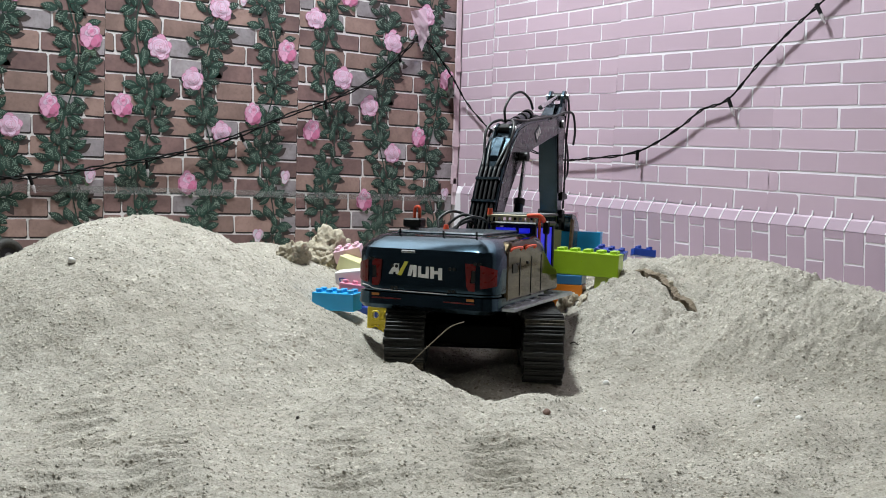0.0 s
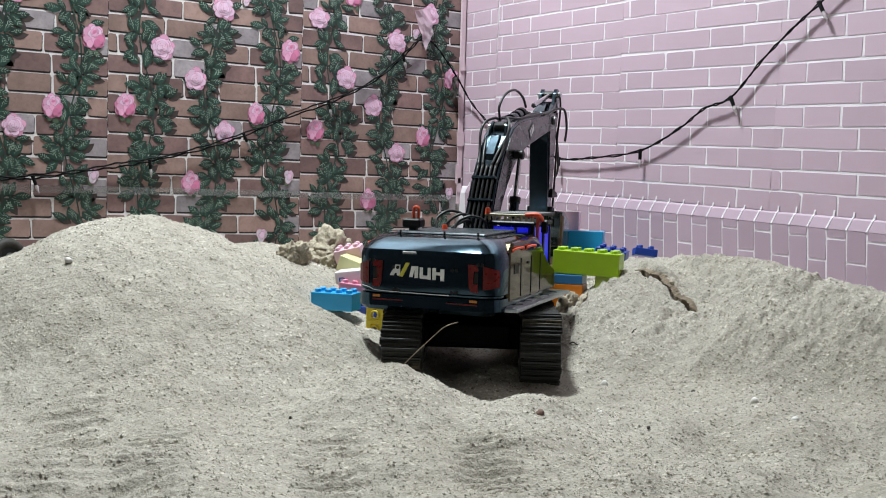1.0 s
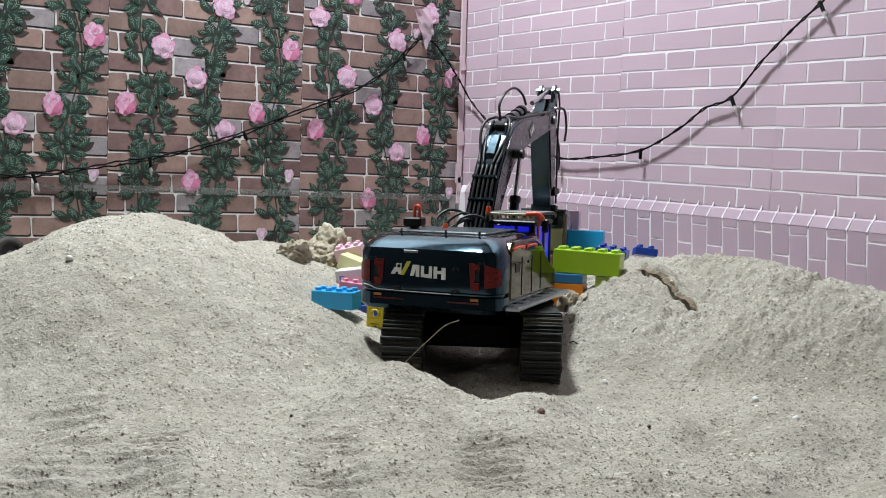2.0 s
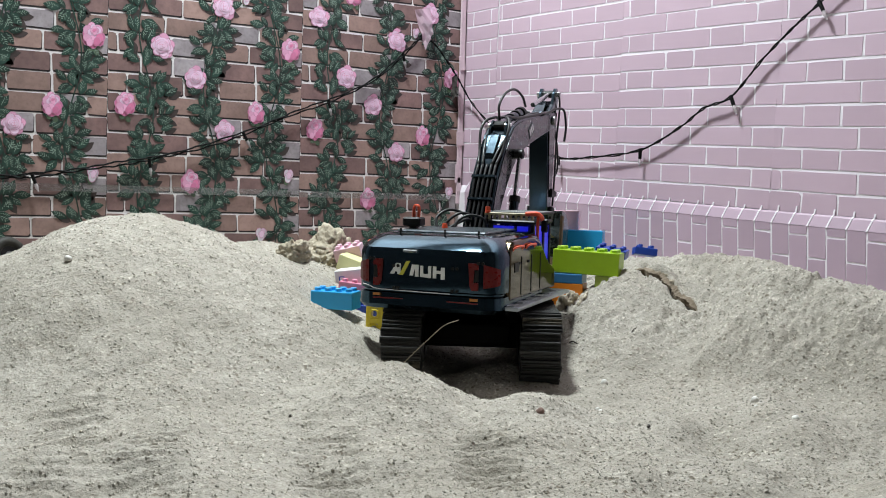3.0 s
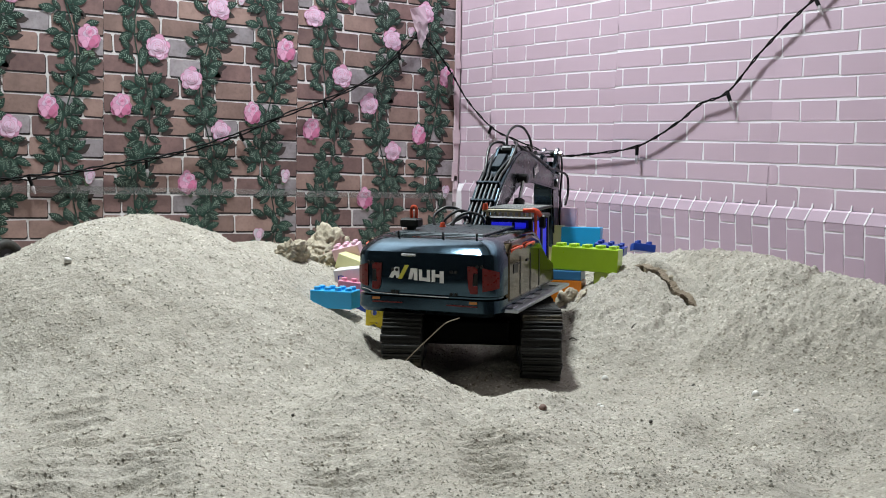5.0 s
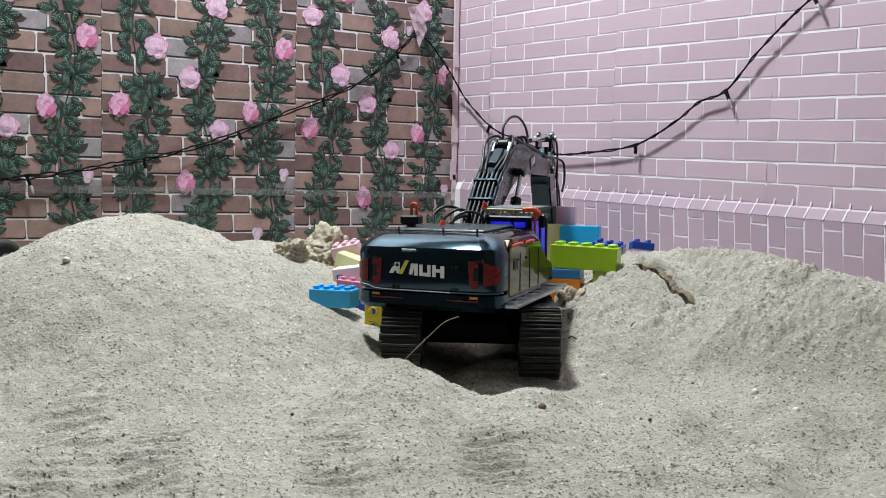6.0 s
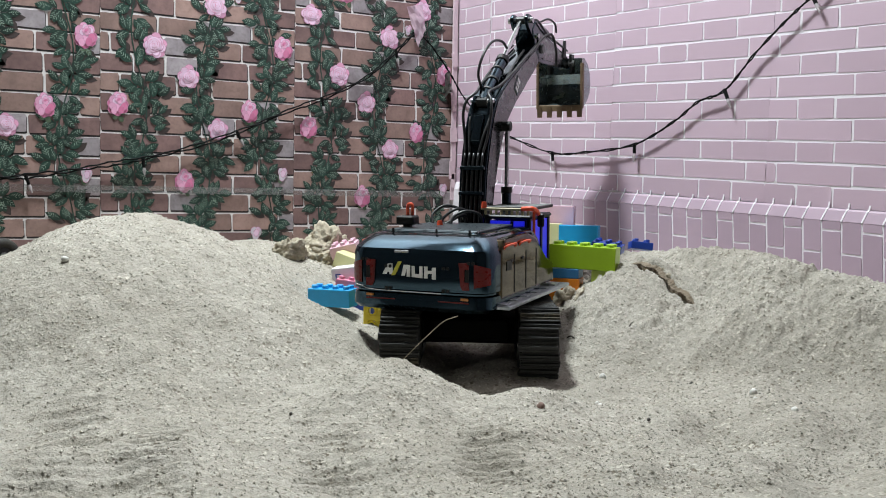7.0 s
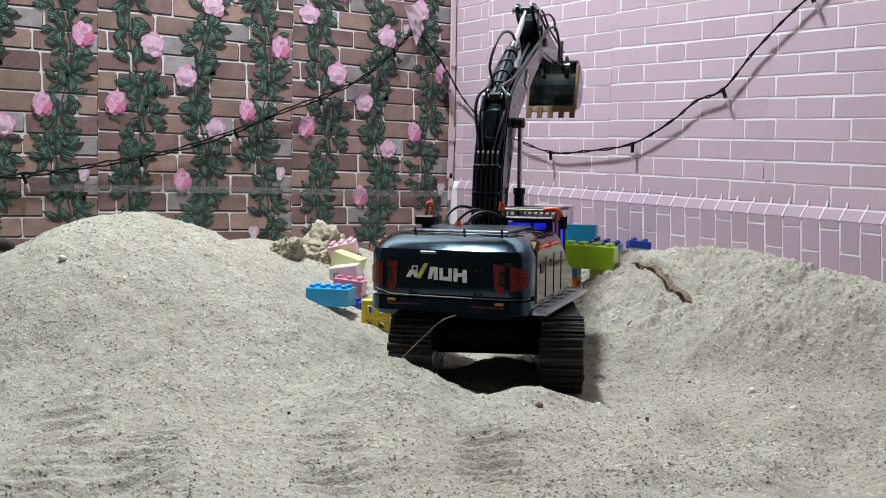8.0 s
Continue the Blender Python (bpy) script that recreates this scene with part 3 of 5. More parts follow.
def build_cab(excavator):
    x0, x1, y0, y1, z0, z1 = 0.014, 0.0815, 0.040, 0.128, 0.104, 0.2015
    cab = part("cab", box(((x0 + x1) / 2, (y0 + y1) / 2, 0.112), (x1 - x0, y1 - y0, 0.016), 0.002), PAINT, excavator, "dark operator cab with lit blue windows")
    r = 0.0032
    for x in (x0 + r, x1 - r):
        for y in (y0 + r, y1 - r, (y0 + y1) / 2 + 0.008):
            part("pillar", box((x, y, (z0 + z1) / 2), (2 * r, 2 * r, z1 - z0), 0.001), BLACK, cab)
    part("cab_roof", box(((x0 + x1) / 2, (y0 + y1) / 2, z1), (x1 - x0 + 0.004, y1 - y0 + 0.004, 0.006), 0.002), BLACK, cab)
    part("rear_window", box(((x0 + x1) / 2 - 0.002, y0 + 0.003, 0.161), (x1 - x0 - 0.016, 0.002, 0.070), 0), GLASS_BLUE, cab, "window lit blue from inside")
    part("window_bar", box(((x0 + x1) / 2 + 0.006, y0 + 0.0015, 0.161), (0.004, 0.003, 0.070), 0), BLACK, cab)
    for ya, yb in ((y0 + 0.008, (y0 + y1) / 2 + 0.003), ((y0 + y1) / 2 + 0.013, y1 - 0.008)):
        part("side_window", box((x1 - 0.003, (ya + yb) / 2, 0.163), (0.002, yb - ya, 0.066), 0), GLASS_BLUE, cab, "side window lit blue from inside")
    part("left_window", box((x0 + 0.003, (y0 + y1) / 2, 0.163), (0.002, y1 - y0 - 0.016, 0.066), 0), WINDOW_DARK, cab)
    part("front_window", box(((x0 + x1) / 2, y1 - 0.003, 0.158), (x1 - x0 - 0.014, 0.002, 0.076), 0), WINDOW_DARK, cab)
    # roof guard
    zg = z1 + 0.0125
    for x in (x0 - 0.002, x1 + 0.002):
        part("guard_rail", box((x, (y0 + y1) / 2, zg), (0.004, y1 - y0 + 0.008, 0.004), 0.001), BLACK, cab)
    for k in range(11):
        part("guard_bar", box(((x0 + x1) / 2, y0 + 0.004 + k * (y1 - y0 - 0.008) / 10, zg + 0.001), (x1 - x0 + 0.004, 0.0026, 0.0026), 0.0006), BLACK, cab)
    part("guard_beam", box(((x0 + x1) / 2, y0 - 0.004, zg - 0.001), (x1 - x0 + 0.010, 0.004, 0.004), 0.001), TAN, cab)
    for k in range(9):
        part("guard_tooth", box((x0 + 0.002 + k * (x1 - x0 - 0.004) / 8, y0 - 0.004, zg - 0.0055), (0.0032, 0.0042, 0.0075), 0.0008), TAN, cab, "tan guard tooth")
    part("roof_lamp", rod((x0 - 0.001, y0 - 0.003, zg), (x0 - 0.001, y0 - 0.003, zg + 0.009), 0.0042, 0.0034, 12), ORANGE, cab, "small orange roof lamp")
    bm = bmesh.new()
    add_tube(bm, [(x1 - 0.010, y0 - 0.008, zg), (x1 + 0.004, y0 - 0.009, zg + 0.001), (x1 + 0.010, y0 - 0.004, zg - 0.002), (x1 + 0.010, y0 + 0.006, zg - 0.008)], 0.0034, 6, 8)
    part("mirror_arm", bm, ORANGE, cab, "orange mirror arm", smooth=True)
    part("mirror", box((x1 + 0.014, y0 + 0.004, zg - 0.016), (0.010, 0.004, 0.019), 0.002), BLACK, cab, "black wing mirror")
    part("hand_rail", rod((x1 + 0.004, y0 + 0.004, 0.115), (x1 + 0.004, y0 + 0.004, zg - 0.004), 0.0022, seg=8), ORANGE, cab, "orange upright hand rail")
    return cab


def boom_mid(y):
    return float(np.interp(y, [0, 0.09, 0.15, 0.186, 0.23, 0.30, BOOM_LEN, BOOM_LEN + 0.02], [0, 0.044, 0.061, 0.0645, 0.053, 0.022, BOOM_DROP, BOOM_DROP - 0.010]))


def boom_half(y):
    return float(np.interp(y, [-0.012, 0.0, 0.08, 0.17, 0.21, 0.30, BOOM_LEN, BOOM_LEN + 0.012], [0.008, 0.014, 0.022, 0.027, 0.027, 0.021, 0.014, 0.008]))


def build_boom(excavator):
    ys = [-0.012, -0.004, 0.02, 0.05, 0.08, 0.11, 0.14, 0.165, 0.19, 0.215, 0.24, 0.27, 0.30, 0.33, 0.36, 0.385, BOOM_LEN + 0.012]
    up = [(y, boom_mid(y) + boom_half(y)) for y in ys]
    dn = [(y, boom_mid(y) - boom_half(y)) for y in ys]
    boom = part("boom", prism(up + dn[::-1], -0.0205, 0.0205, 0.0016), BOOM_PAINT, excavator, "blue-black metal boom with hoses on its back")
    for s in (-1, 1):
        part("boom_seam", prism([(y, z - 0.004) for y, z in up[2:-2]] + [(y, z + 0.004) for y, z in dn[2:-2][::-1]], s * 0.0200, s * 0.0216, 0.0), PAINT_GREY, boom)
        # clevis of the arm cylinder
        o = [(PIN_A[0] - 0.038, boom_mid(0.148) + 0.020), (PIN_A[0] - 0.006, PIN_A[1] + 0.006), (PIN_A[0] + 0.006, PIN_A[1] + 0.007), (PIN_A[0] + 0.011, PIN_A[1]), (PIN_A[0] + 0.022, boom_mid(0.2) + 0.022)]
        part("clevis_plate", prism(o, s * 0.0105, s * 0.0145, 0.0006), BOOM_PAINT, boom)
        part("name_plate", box((s * 0.0222, 0.262, boom_mid(0.262) - 0.001), (0.0008, 0.026, 0.018), 0), WHITE_PRINT if s < 0 else DECK, boom)
    for k in range(3):
        part("plate_bar", box((0.0227, 0.254 + 0.008 * k, boom_mid(0.262)), (0.0005, 0.005, 0.011), 0), WHITE_PRINT, boom, "pale unreadable lettering")
    part("pin", rod((-0.018, PIN_A[0], PIN_A[1]), (0.018, PIN_A[0], PIN_A[1]), 0.005, seg=12), STEEL, boom)
    part("pin", rod((-0.030, PIN_C[0], PIN_C[1]), (0.034, PIN_C[0], PIN_C[1]), 0.0075, seg=14), BLACK, boom)
    part("pin", rod((-0.024, BOOM_LEN, BOOM_DROP), (0.024, BOOM_LEN, BOOM_DROP), 0.0075, seg=14), DULL_STEEL, boom)
    part("foot_pin", rod((-0.030, 0, 0), (0.030, 0, 0), 0.007, seg=14), DULL_STEEL, boom)
    # lamp-like cover at the bend
    part("bend_cover", prism([(0.118, boom_mid(0.118) + boom_half(0.118)), (0.122, boom_mid(0.122) + boom_half(0.122) + 0.006), (0.160, boom_mid(0.160) + boom_half(0.160) + 0.005), (0.166, boom_mid(0.166) + boom_half(0.166))], -0.007, 0.007, 0.001), BOOM_PAINT, boom, "glossy cover at the bend")
    for k in range(5):
        x = -0.014 + 0.007 * k
        pts = [(x, y, boom_mid(y) + boom_half(y) + 0.0030) for y in (0.006, 0.03, 0.055, 0.08, 0.105)]
        part("boom_hose", tube(pts, 0.0021, 4, 7), HOSE, boom, smooth=True)
    for y in (0.052, 0.084):
        part("hose_clamp", box((0, y, boom_mid(y) + boom_half(y) + 0.0035), (0.038, 0.0055, 0.0065), 0.001, rot=pose(0, 0, 0, 22)), BOOM_PAINT, boom, "blue-black hose clamp")
    top = lambda y, d=0.003: boom_mid(y) + boom_half(y) + d
    for s in (-1, 1):
        pts = [(s * 0.014, 0.105, top(0.105)), (s * 0.018, 0.13, top(0.13)), (s * 0.022, 0.158, top(0.158, 0.012)), (s * 0.019, 0.178, PIN_A[1] + 0.014), (s * 0.010, 0.196, PIN_A[1] + 0.010), (s * 0.016, 0.225, top(0.225)), (s * 0.020, 0.27, top(0.27, 0.002)), (s * 0.021, 0.33, top(0.33, 0.003)), (s * 0.021, 0.375, top(0.375, 0.004))]
        part("boom_hose", tube(pts, 0.0022, 6, 7), HOSE, boom, smooth=True)
        pts = [(s * 0.007, 0.105, top(0.105)), (s * 0.012, 0.135, top(0.135, 0.002)), (s * 0.017, 0.175, top(0.175, -0.004)), (s * 0.018, 0.23, top(0.23, -0.002)), (s * 0.012, 0.29, top(0.29, 0.003)), (s * 0.008, 0.35, top(0.35, 0.004))]
        part("boom_hose", tube(pts, 0.0020, 6, 7), HOSE, boom, smooth=True)
    # free hose that droops from the boom's tip
    pts = [(0.022, 0.33, 0.026), (0.024, 0.365, 0.012), (0.027, 0.395, 0.000), (0.034, 0.412, -0.014), (0.037, 0.400, -0.040), (0.036, 0.382, -0.058)]
    part("drooping_hose", tube(pts, 0.0021, 8, 7), HOSE, boom, "drooping black hose end", smooth=True)
    return boom


def build_stick(excavator):
    o = [(-0.036, 0.026), (-0.020, 0.042), (0.0, 0.036), (0.03, 0.028), (0.09, 0.019), (0.150, 0.011), (STICK_LEN + 0.010, 0.004), (STICK_LEN + 0.008, -0.009), (0.15, -0.012), (0.08, -0.017), (0.02, -0.021), (0.0, -0.020), (-0.015, -0.010)]
    stick = part("stick", prism(o, -0.0165, 0.0165, 0.0016), BOOM_PAINT, excavator, "dark metal stick arm")
    for s in (-1, 1):
        ear = [(-0.010, 0.004), (-0.050, 0.026), (-0.058, 0.034), (-0.059, 0.042), (-0.053, 0.048), (-0.043, 0.048), (-0.012, 0.043), (0.012, 0.034)]
        part("ear_plate", prism(ear, s * 0.0095, s * 0.0150, 0.001), BOOM_PAINT, stick)
        part("side_plate", prism([(-0.012, 0.024), (0.02, 0.022), (0.12, 0.010), (0.12, -0.009), (0.02, -0.014), (-0.010, -0.010)], s * 0.0165, s * 0.0182, 0), PAINT_GREY, stick)
        pts = [(s * 0.019, -0.050, 0.038), (s * 0.0195, -0.02, 0.042), (s * 0.0190, 0.03, 0.029), (s * 0.0185, 0.09, 0.024), (s * 0.017, 0.15, 0.020)]
        part("stick_hose", tube(pts, 0.0019, 6, 7), HOSE, stick, smooth=True)
        part("link_arm", prism([(0.118, 0.004), (0.125, 0.034), (0.133, 0.035), (0.134, 0.003)], s * 0.0165, s * 0.0205, 0.0008), BLACK, stick)
    part("pin", rod((-0.021, PIN_B[0], PIN_B[1]), (0.021, PIN_B[0], PIN_B[1]), 0.0048, seg=12), STEEL, stick)
    part("pin", rod((-0.021, -0.018, 0.018), (0.021, -0.018, 0.018), 0.0040, seg=12), STEEL, stick)
    # bucket cylinder along the back
    part("bucket_cylinder", rod((0, 0.000, 0.046), (0, 0.075, 0.040), 0.0068, seg=14), BOOM_PAINT, stick, "dark bucket cylinder")
    part("bucket_rod", rod((0, 0.075, 0.040), (0, 0.130, 0.033), 0.0032, seg=10), STEEL, stick, "bright steel rod")
    pts = [(0.010, 0.01, 0.045), (0.013, 0.05, 0.058), (0.014, 0.085, 0.056), (0.012, 0.10, 0.044)]
    part("stick_hose", tube(pts, 0.0018, 8, 7), HOSE, stick, smooth=True)
    return stick


def build_bucket(excavator):
    w = 0.041
    curve = [(y * 0.84, z * 0.92) for y, z in ((-0.010, -0.004), (-0.012, 0.014), (-0.002, 0.036), (0.016, 0.052), (0.038, 0.058), (0.060, 0.053), (0.078, 0.036), (0.090, 0.016), (0.097, 0.0))]
    inner = [(y * 0.94 + 0.002, z * 0.92) for y, z in curve]
    bm = bmesh.new()
    rows = [[bm.verts.new((x, y, z)) for y, z in line] for line in (curve, inner) for x in (-w, w)]
    n = len(curve)
    for p, q in ((0, 1), (1, 3), (3, 2), (2, 0)):
        for k in range(n - 1):
            bm.faces.new((rows[p][k], rows[p][k + 1], rows[q][k + 1], rows[q][k]))
    for k in (0, n - 1):
        bm.faces.new((rows[0][k], rows[1][k], rows[3][k], rows[2][k]))
    bmesh.ops.recalc_face_normals(bm, faces=bm.faces)
    bucket = part("bucket", bm, BUCKET_METAL, excavator, "dark metal bucket with sand stuck inside")
    for s in (-1, 1):
        part("side_wall", prism(curve, s * (w - 0.003), s * (w + 0.0005), 0.0008), BUCKET_METAL, bucket)
        part("cheek_strip", prism([(0.0, -0.006), (0.0, 0.004), (0.079, 0.006), (0.081, -0.003)], s * (w - 0.002), s * (w + 0.0025), 0.0006), TOOTH, bucket)
        part("hinge_plate", prism([(-0.016, -0.006), (-0.016, 0.010), (0.016, 0.018), (0.020, -0.004)], s * 0.0178, s * 0.0225, 0.0008), BLACK, bucket)
    part("lip", box((0, 0.0795, 0.000), (2 * w, 0.011, 0.0032), 0.0006), TOOTH, bucket, "sandy cutting lip")
    part("hinge_pin", rod((-0.026, 0, 0), (0.026, 0, 0), 0.0055, seg=12), DULL_STEEL, bucket)
    t = bmesh.new()
    add_prism(t, [(0.077, -0.0042), (0.077, 0.0048), (0.096, 0.0012), (0.096, -0.0006)], -0.0046, 0.0046, 0.0006)
    first = part("tooth", t, TOOTH, bucket, "worn sandy tooth")
    first.location.x = -0.0375
    for k in range(1, 5):
        o = first.copy()
        scene.collection.objects.link(o)
        o.location.x = -0.0375 + 0.01875 * k
    return bucket


def cylinder(excavator, name, r, barrel, rod_len, rings=0):
    """A ram: the barrel points along +y from its own pin, the rod along -y from its pin."""
    bm = rod((0, 0, 0), (0, barrel, 0), r, seg=16)
    a = part(name, bm, BOOM_PAINT, excavator, "dark hydraulic ram", smooth=False)
    part("eye", rod((-r * 0.9, 0, 0), (r * 0.9, 0, 0), r * 0.9, seg=12), BLACK, a)
    part("gland", rod((0, barrel - 0.006, 0), (0, barrel + 0.003, 0), r * 1.2, seg=16), BLACK, a)
    for k in range(rings):
        y = barrel * (0.22 + 0.25 * k)
        part("ring", rod((0, y, 0), (0, y + 0.003, 0), r * 1.18, seg=14), HOSE, a)
    b = part(name + "_rod", rod((0, 0, 0), (0, -rod_len, 0), r * 0.48, seg=10), STEEL, excavator, "bright steel ram rod")
    part("eye", rod((-r * 0.8, 0, 0), (r * 0.8, 0, 0), r * 0.8, seg=12), BLACK, b)
    return a, b


TRACK_X, TRACK_W, TRACK_R, TRACK_L = 0.0890, 0.0510, 0.0430, 0.2200


def track_point(s):
    """Place and turn on the belt's loop at the length s, from the bottom's tail end on."""
    loop = 2 * TRACK_L + 2 * math.pi * TRACK_R
    s %= loop
    if s < TRACK_L:
        return -TRACK_L / 2 + s, 0.0, 180.0
    s -= TRACK_L
    if s < math.pi * TRACK_R:
        a = s / TRACK_R
        return TRACK_L / 2 + TRACK_R * math.sin(a), TRACK_R - TRACK_R * math.cos(a), 180 + math.degrees(a)
    s -= math.pi * TRACK_R
    if s < TRACK_L:
        return TRACK_L / 2 - s, 2 * TRACK_R, 0.0
    s -= TRACK_L
    a = s / TRACK_R
    return -TRACK_L / 2 - TRACK_R * math.sin(a), TRACK_R + TRACK_R * math.cos(a), math.degrees(a)


def build_track(excavator, side):
    x = side * TRACK_X
    bm = bmesh.new()
    line = [track_point(k * (2 * TRACK_L + 2 * math.pi * TRACK_R) / 80)[:2] for k in range(80)]
    outer = [(y, z * 0.93 + 0.0035) for y, z in line]
    add_prism(bm, outer[::-1], x - TRACK_W * 0.42, x + TRACK_W * 0.42, 0)
    track = part("track", bm, RUBBER, excavator, "black plastic crawler track with sandy pads")
    pad = bmesh.new()
    add_box(pad, (0, 0, -0.0012), (TRACK_W, 0.0098, 0.0030), 0.0006)
    add_box(pad, (0, 0.0020, 0.0014), (TRACK_W * 0.98, 0.0022, 0.0050), 0.0005)
    add_box(pad, (0, -0.0028, 0.0008), (TRACK_W * 0.98, 0.0016, 0.0018), 0.0004)
    n = 64
    step = (2 * TRACK_L + 2 * math.pi * TRACK_R) / n
    clean = part("track_pad", pad, PAD, track)
    sandy = clean.copy()
    sandy.data = clean.data.copy()
    sandy.data.materials[0] = SANDY_PAD
    scene.collection.objects.link(sandy)
    rng = random.Random(13 + side)
    for k in range(n):
        y, z, a = track_point(k * step)
        if k < 2:
            o = (clean, sandy)[k]
        else:
            o = (sandy if rng.random() < 0.22 else clean).copy()
            scene.collection.objects.link(o)
        o.matrix_basis = pose(x + rng.uniform(-0.0016, 0.0016), y, z + 0.001, a + rng.uniform(-3, 3), 0, 0)
    for s in (-1, 1):
        for y, r in ((-TRACK_L / 2, 0.036), (TRACK_L / 2, 0.036)):
            part("sprocket", rod((x + s * 0.0205, y, TRACK_R), (x + s * 0.0255, y, TRACK_R), r, r * 0.9, 20), BLACK, track)
        for k in range(6):
            part("road_roller", rod((x + s * 0.0205, -0.085 + 0.034 * k, 0.016), (x + s * 0.0245, -0.085 + 0.034 * k, 0.016), 0.012, seg=12), BLACK, track)
    part("track_frame", box((x, 0, TRACK_R), (TRACK_W * 0.9, TRACK_L * 0.98, 0.042), 0.004), BLACK, track)
    return track


excavator = tagged(empty("excavator", pose(*HUB, 0, 0, 0, -HEADING)), "blue-black toy excavator with metal boom on black tracks in the sand", "toy excavator")
part("chassis", box((0, 0, 0.054), (0.135, 0.165, 0.034), 0.006), MATTE, excavator, "black chassis between the tracks")
part("chassis_tail", prism([(-0.100, 0.046), (-0.100, 0.070), (-0.08, 0.072), (-0.08, 0.040)], -0.05, 0.05, 0.003), MATTE, excavator)
for side in (-1, 1):
    build_track(excavator, side)
house = build_house(excavator)
cab = build_cab(excavator)
boom = build_boom(excavator)
stick = build_stick(excavator)
bucket = build_bucket(excavator)
arm_ram, arm_rod = cylinder(excavator, "arm_ram", 0.0085, 0.105, 0.10, 3)
part("arch_hose", tube([(-0.010, 0.028, 0.004), (-0.012, 0.036, 0.026), (-0.008, 0.062, 0.041), (-0.004, 0.096, 0.040), (0.000, 0.120, 0.024), (0.002, 0.128, 0.006)], 0.0021, 8, 7), HOSE, arm_ram, "black hose arched over the ram", smooth=True)
boom_rams = [cylinder(excavator, "boom_ram", 0.0072, 0.120, 0.135) for _ in (0, 1)]

# ---------- rose-printed wallpaper ----------


def flat_mesh(name, verts, faces, mats, idx, parent, label="", kind=""):
    me = bpy.data.meshes.new(name)
    me.from_pydata(verts, [], faces)
    for m in mats:
        me.materials.append(m)
    me.polygons.foreach_set("material_index", idx)
    ob = new(name, me)
    if parent is not None:
        ob.parent = parent
    return tagged(ob, label, kind=kind)


def wall_brick(u0, u1, z0, z1, rng, material, parent, face, edge=BRICK_SHADOW, c=0.0032):
    """A printed brick with slack corners and a drawn shadow as its dark lower rim; face(u, z, d) gives a place d metres
    off the paper.
    """
    j = lambda: rng.uniform(-0.0009, 0.0009)
    out = [(u0 + c + j(), z0 + j()), (u1 - c + j(), z0 + j()), (u1 + j(), z0 + c), (u1 + j(), z1 - c), (u1 - c + j(), z1 + j()), (u0 + c + j(), z1 + j()), (u0 + j(), z1 - c), (u0 + j(), z0 + c)]
    v, f, idx = [], [], []
    for k, (dd, du, dz) in enumerate(((0.0006, 0, 0), (0.0003, 0.0012, -0.0030))):
        if k and edge is None:
            continue
        o = len(v)
        v += [face(u + du, z + dz, dd) for u, z in out] + [face(u + du, z + dz, 0.0) for u, z in out]
        f.append([o + i for i in range(8)])
        idx.append(k)
        for i in range(8):
            f.append([o + i, o + 8 + i, o + 8 + (i + 1) % 8, o + (i + 1) % 8])
            idx.append(k)
    return flat_mesh("brick", v, f, [material] + ([edge] if edge else []), idx, parent)


def petal_ring(v, f, idx, face, cu, cz, rad, n, size, depth, turn, mi, rng, squash=1.0):
    for k in range(n):
        a = turn + 2 * math.pi * k / n + rng.uniform(-0.15, 0.15)
        pu, pz = cu + rad * math.cos(a), cz + rad * math.sin(a) * squash
        o = len(v)
        s = size * rng.uniform(0.88, 1.12)
        for layer, grow in enumerate((1.10, 1.0)):
            o = len(v)
            for i in range(11):
                b = 2 * math.pi * i / 11
                r = s * grow * (1 + 0.10 * math.cos(2 * (b - a)))
                v.append(face(pu + r * math.cos(b), pz + r * math.sin(b) * squash, depth + 0.00005 * k + 0.00003 * layer))
            f.append([o + i for i in range(11)])
            idx.append(mi if layer or mi == 4 else 5)


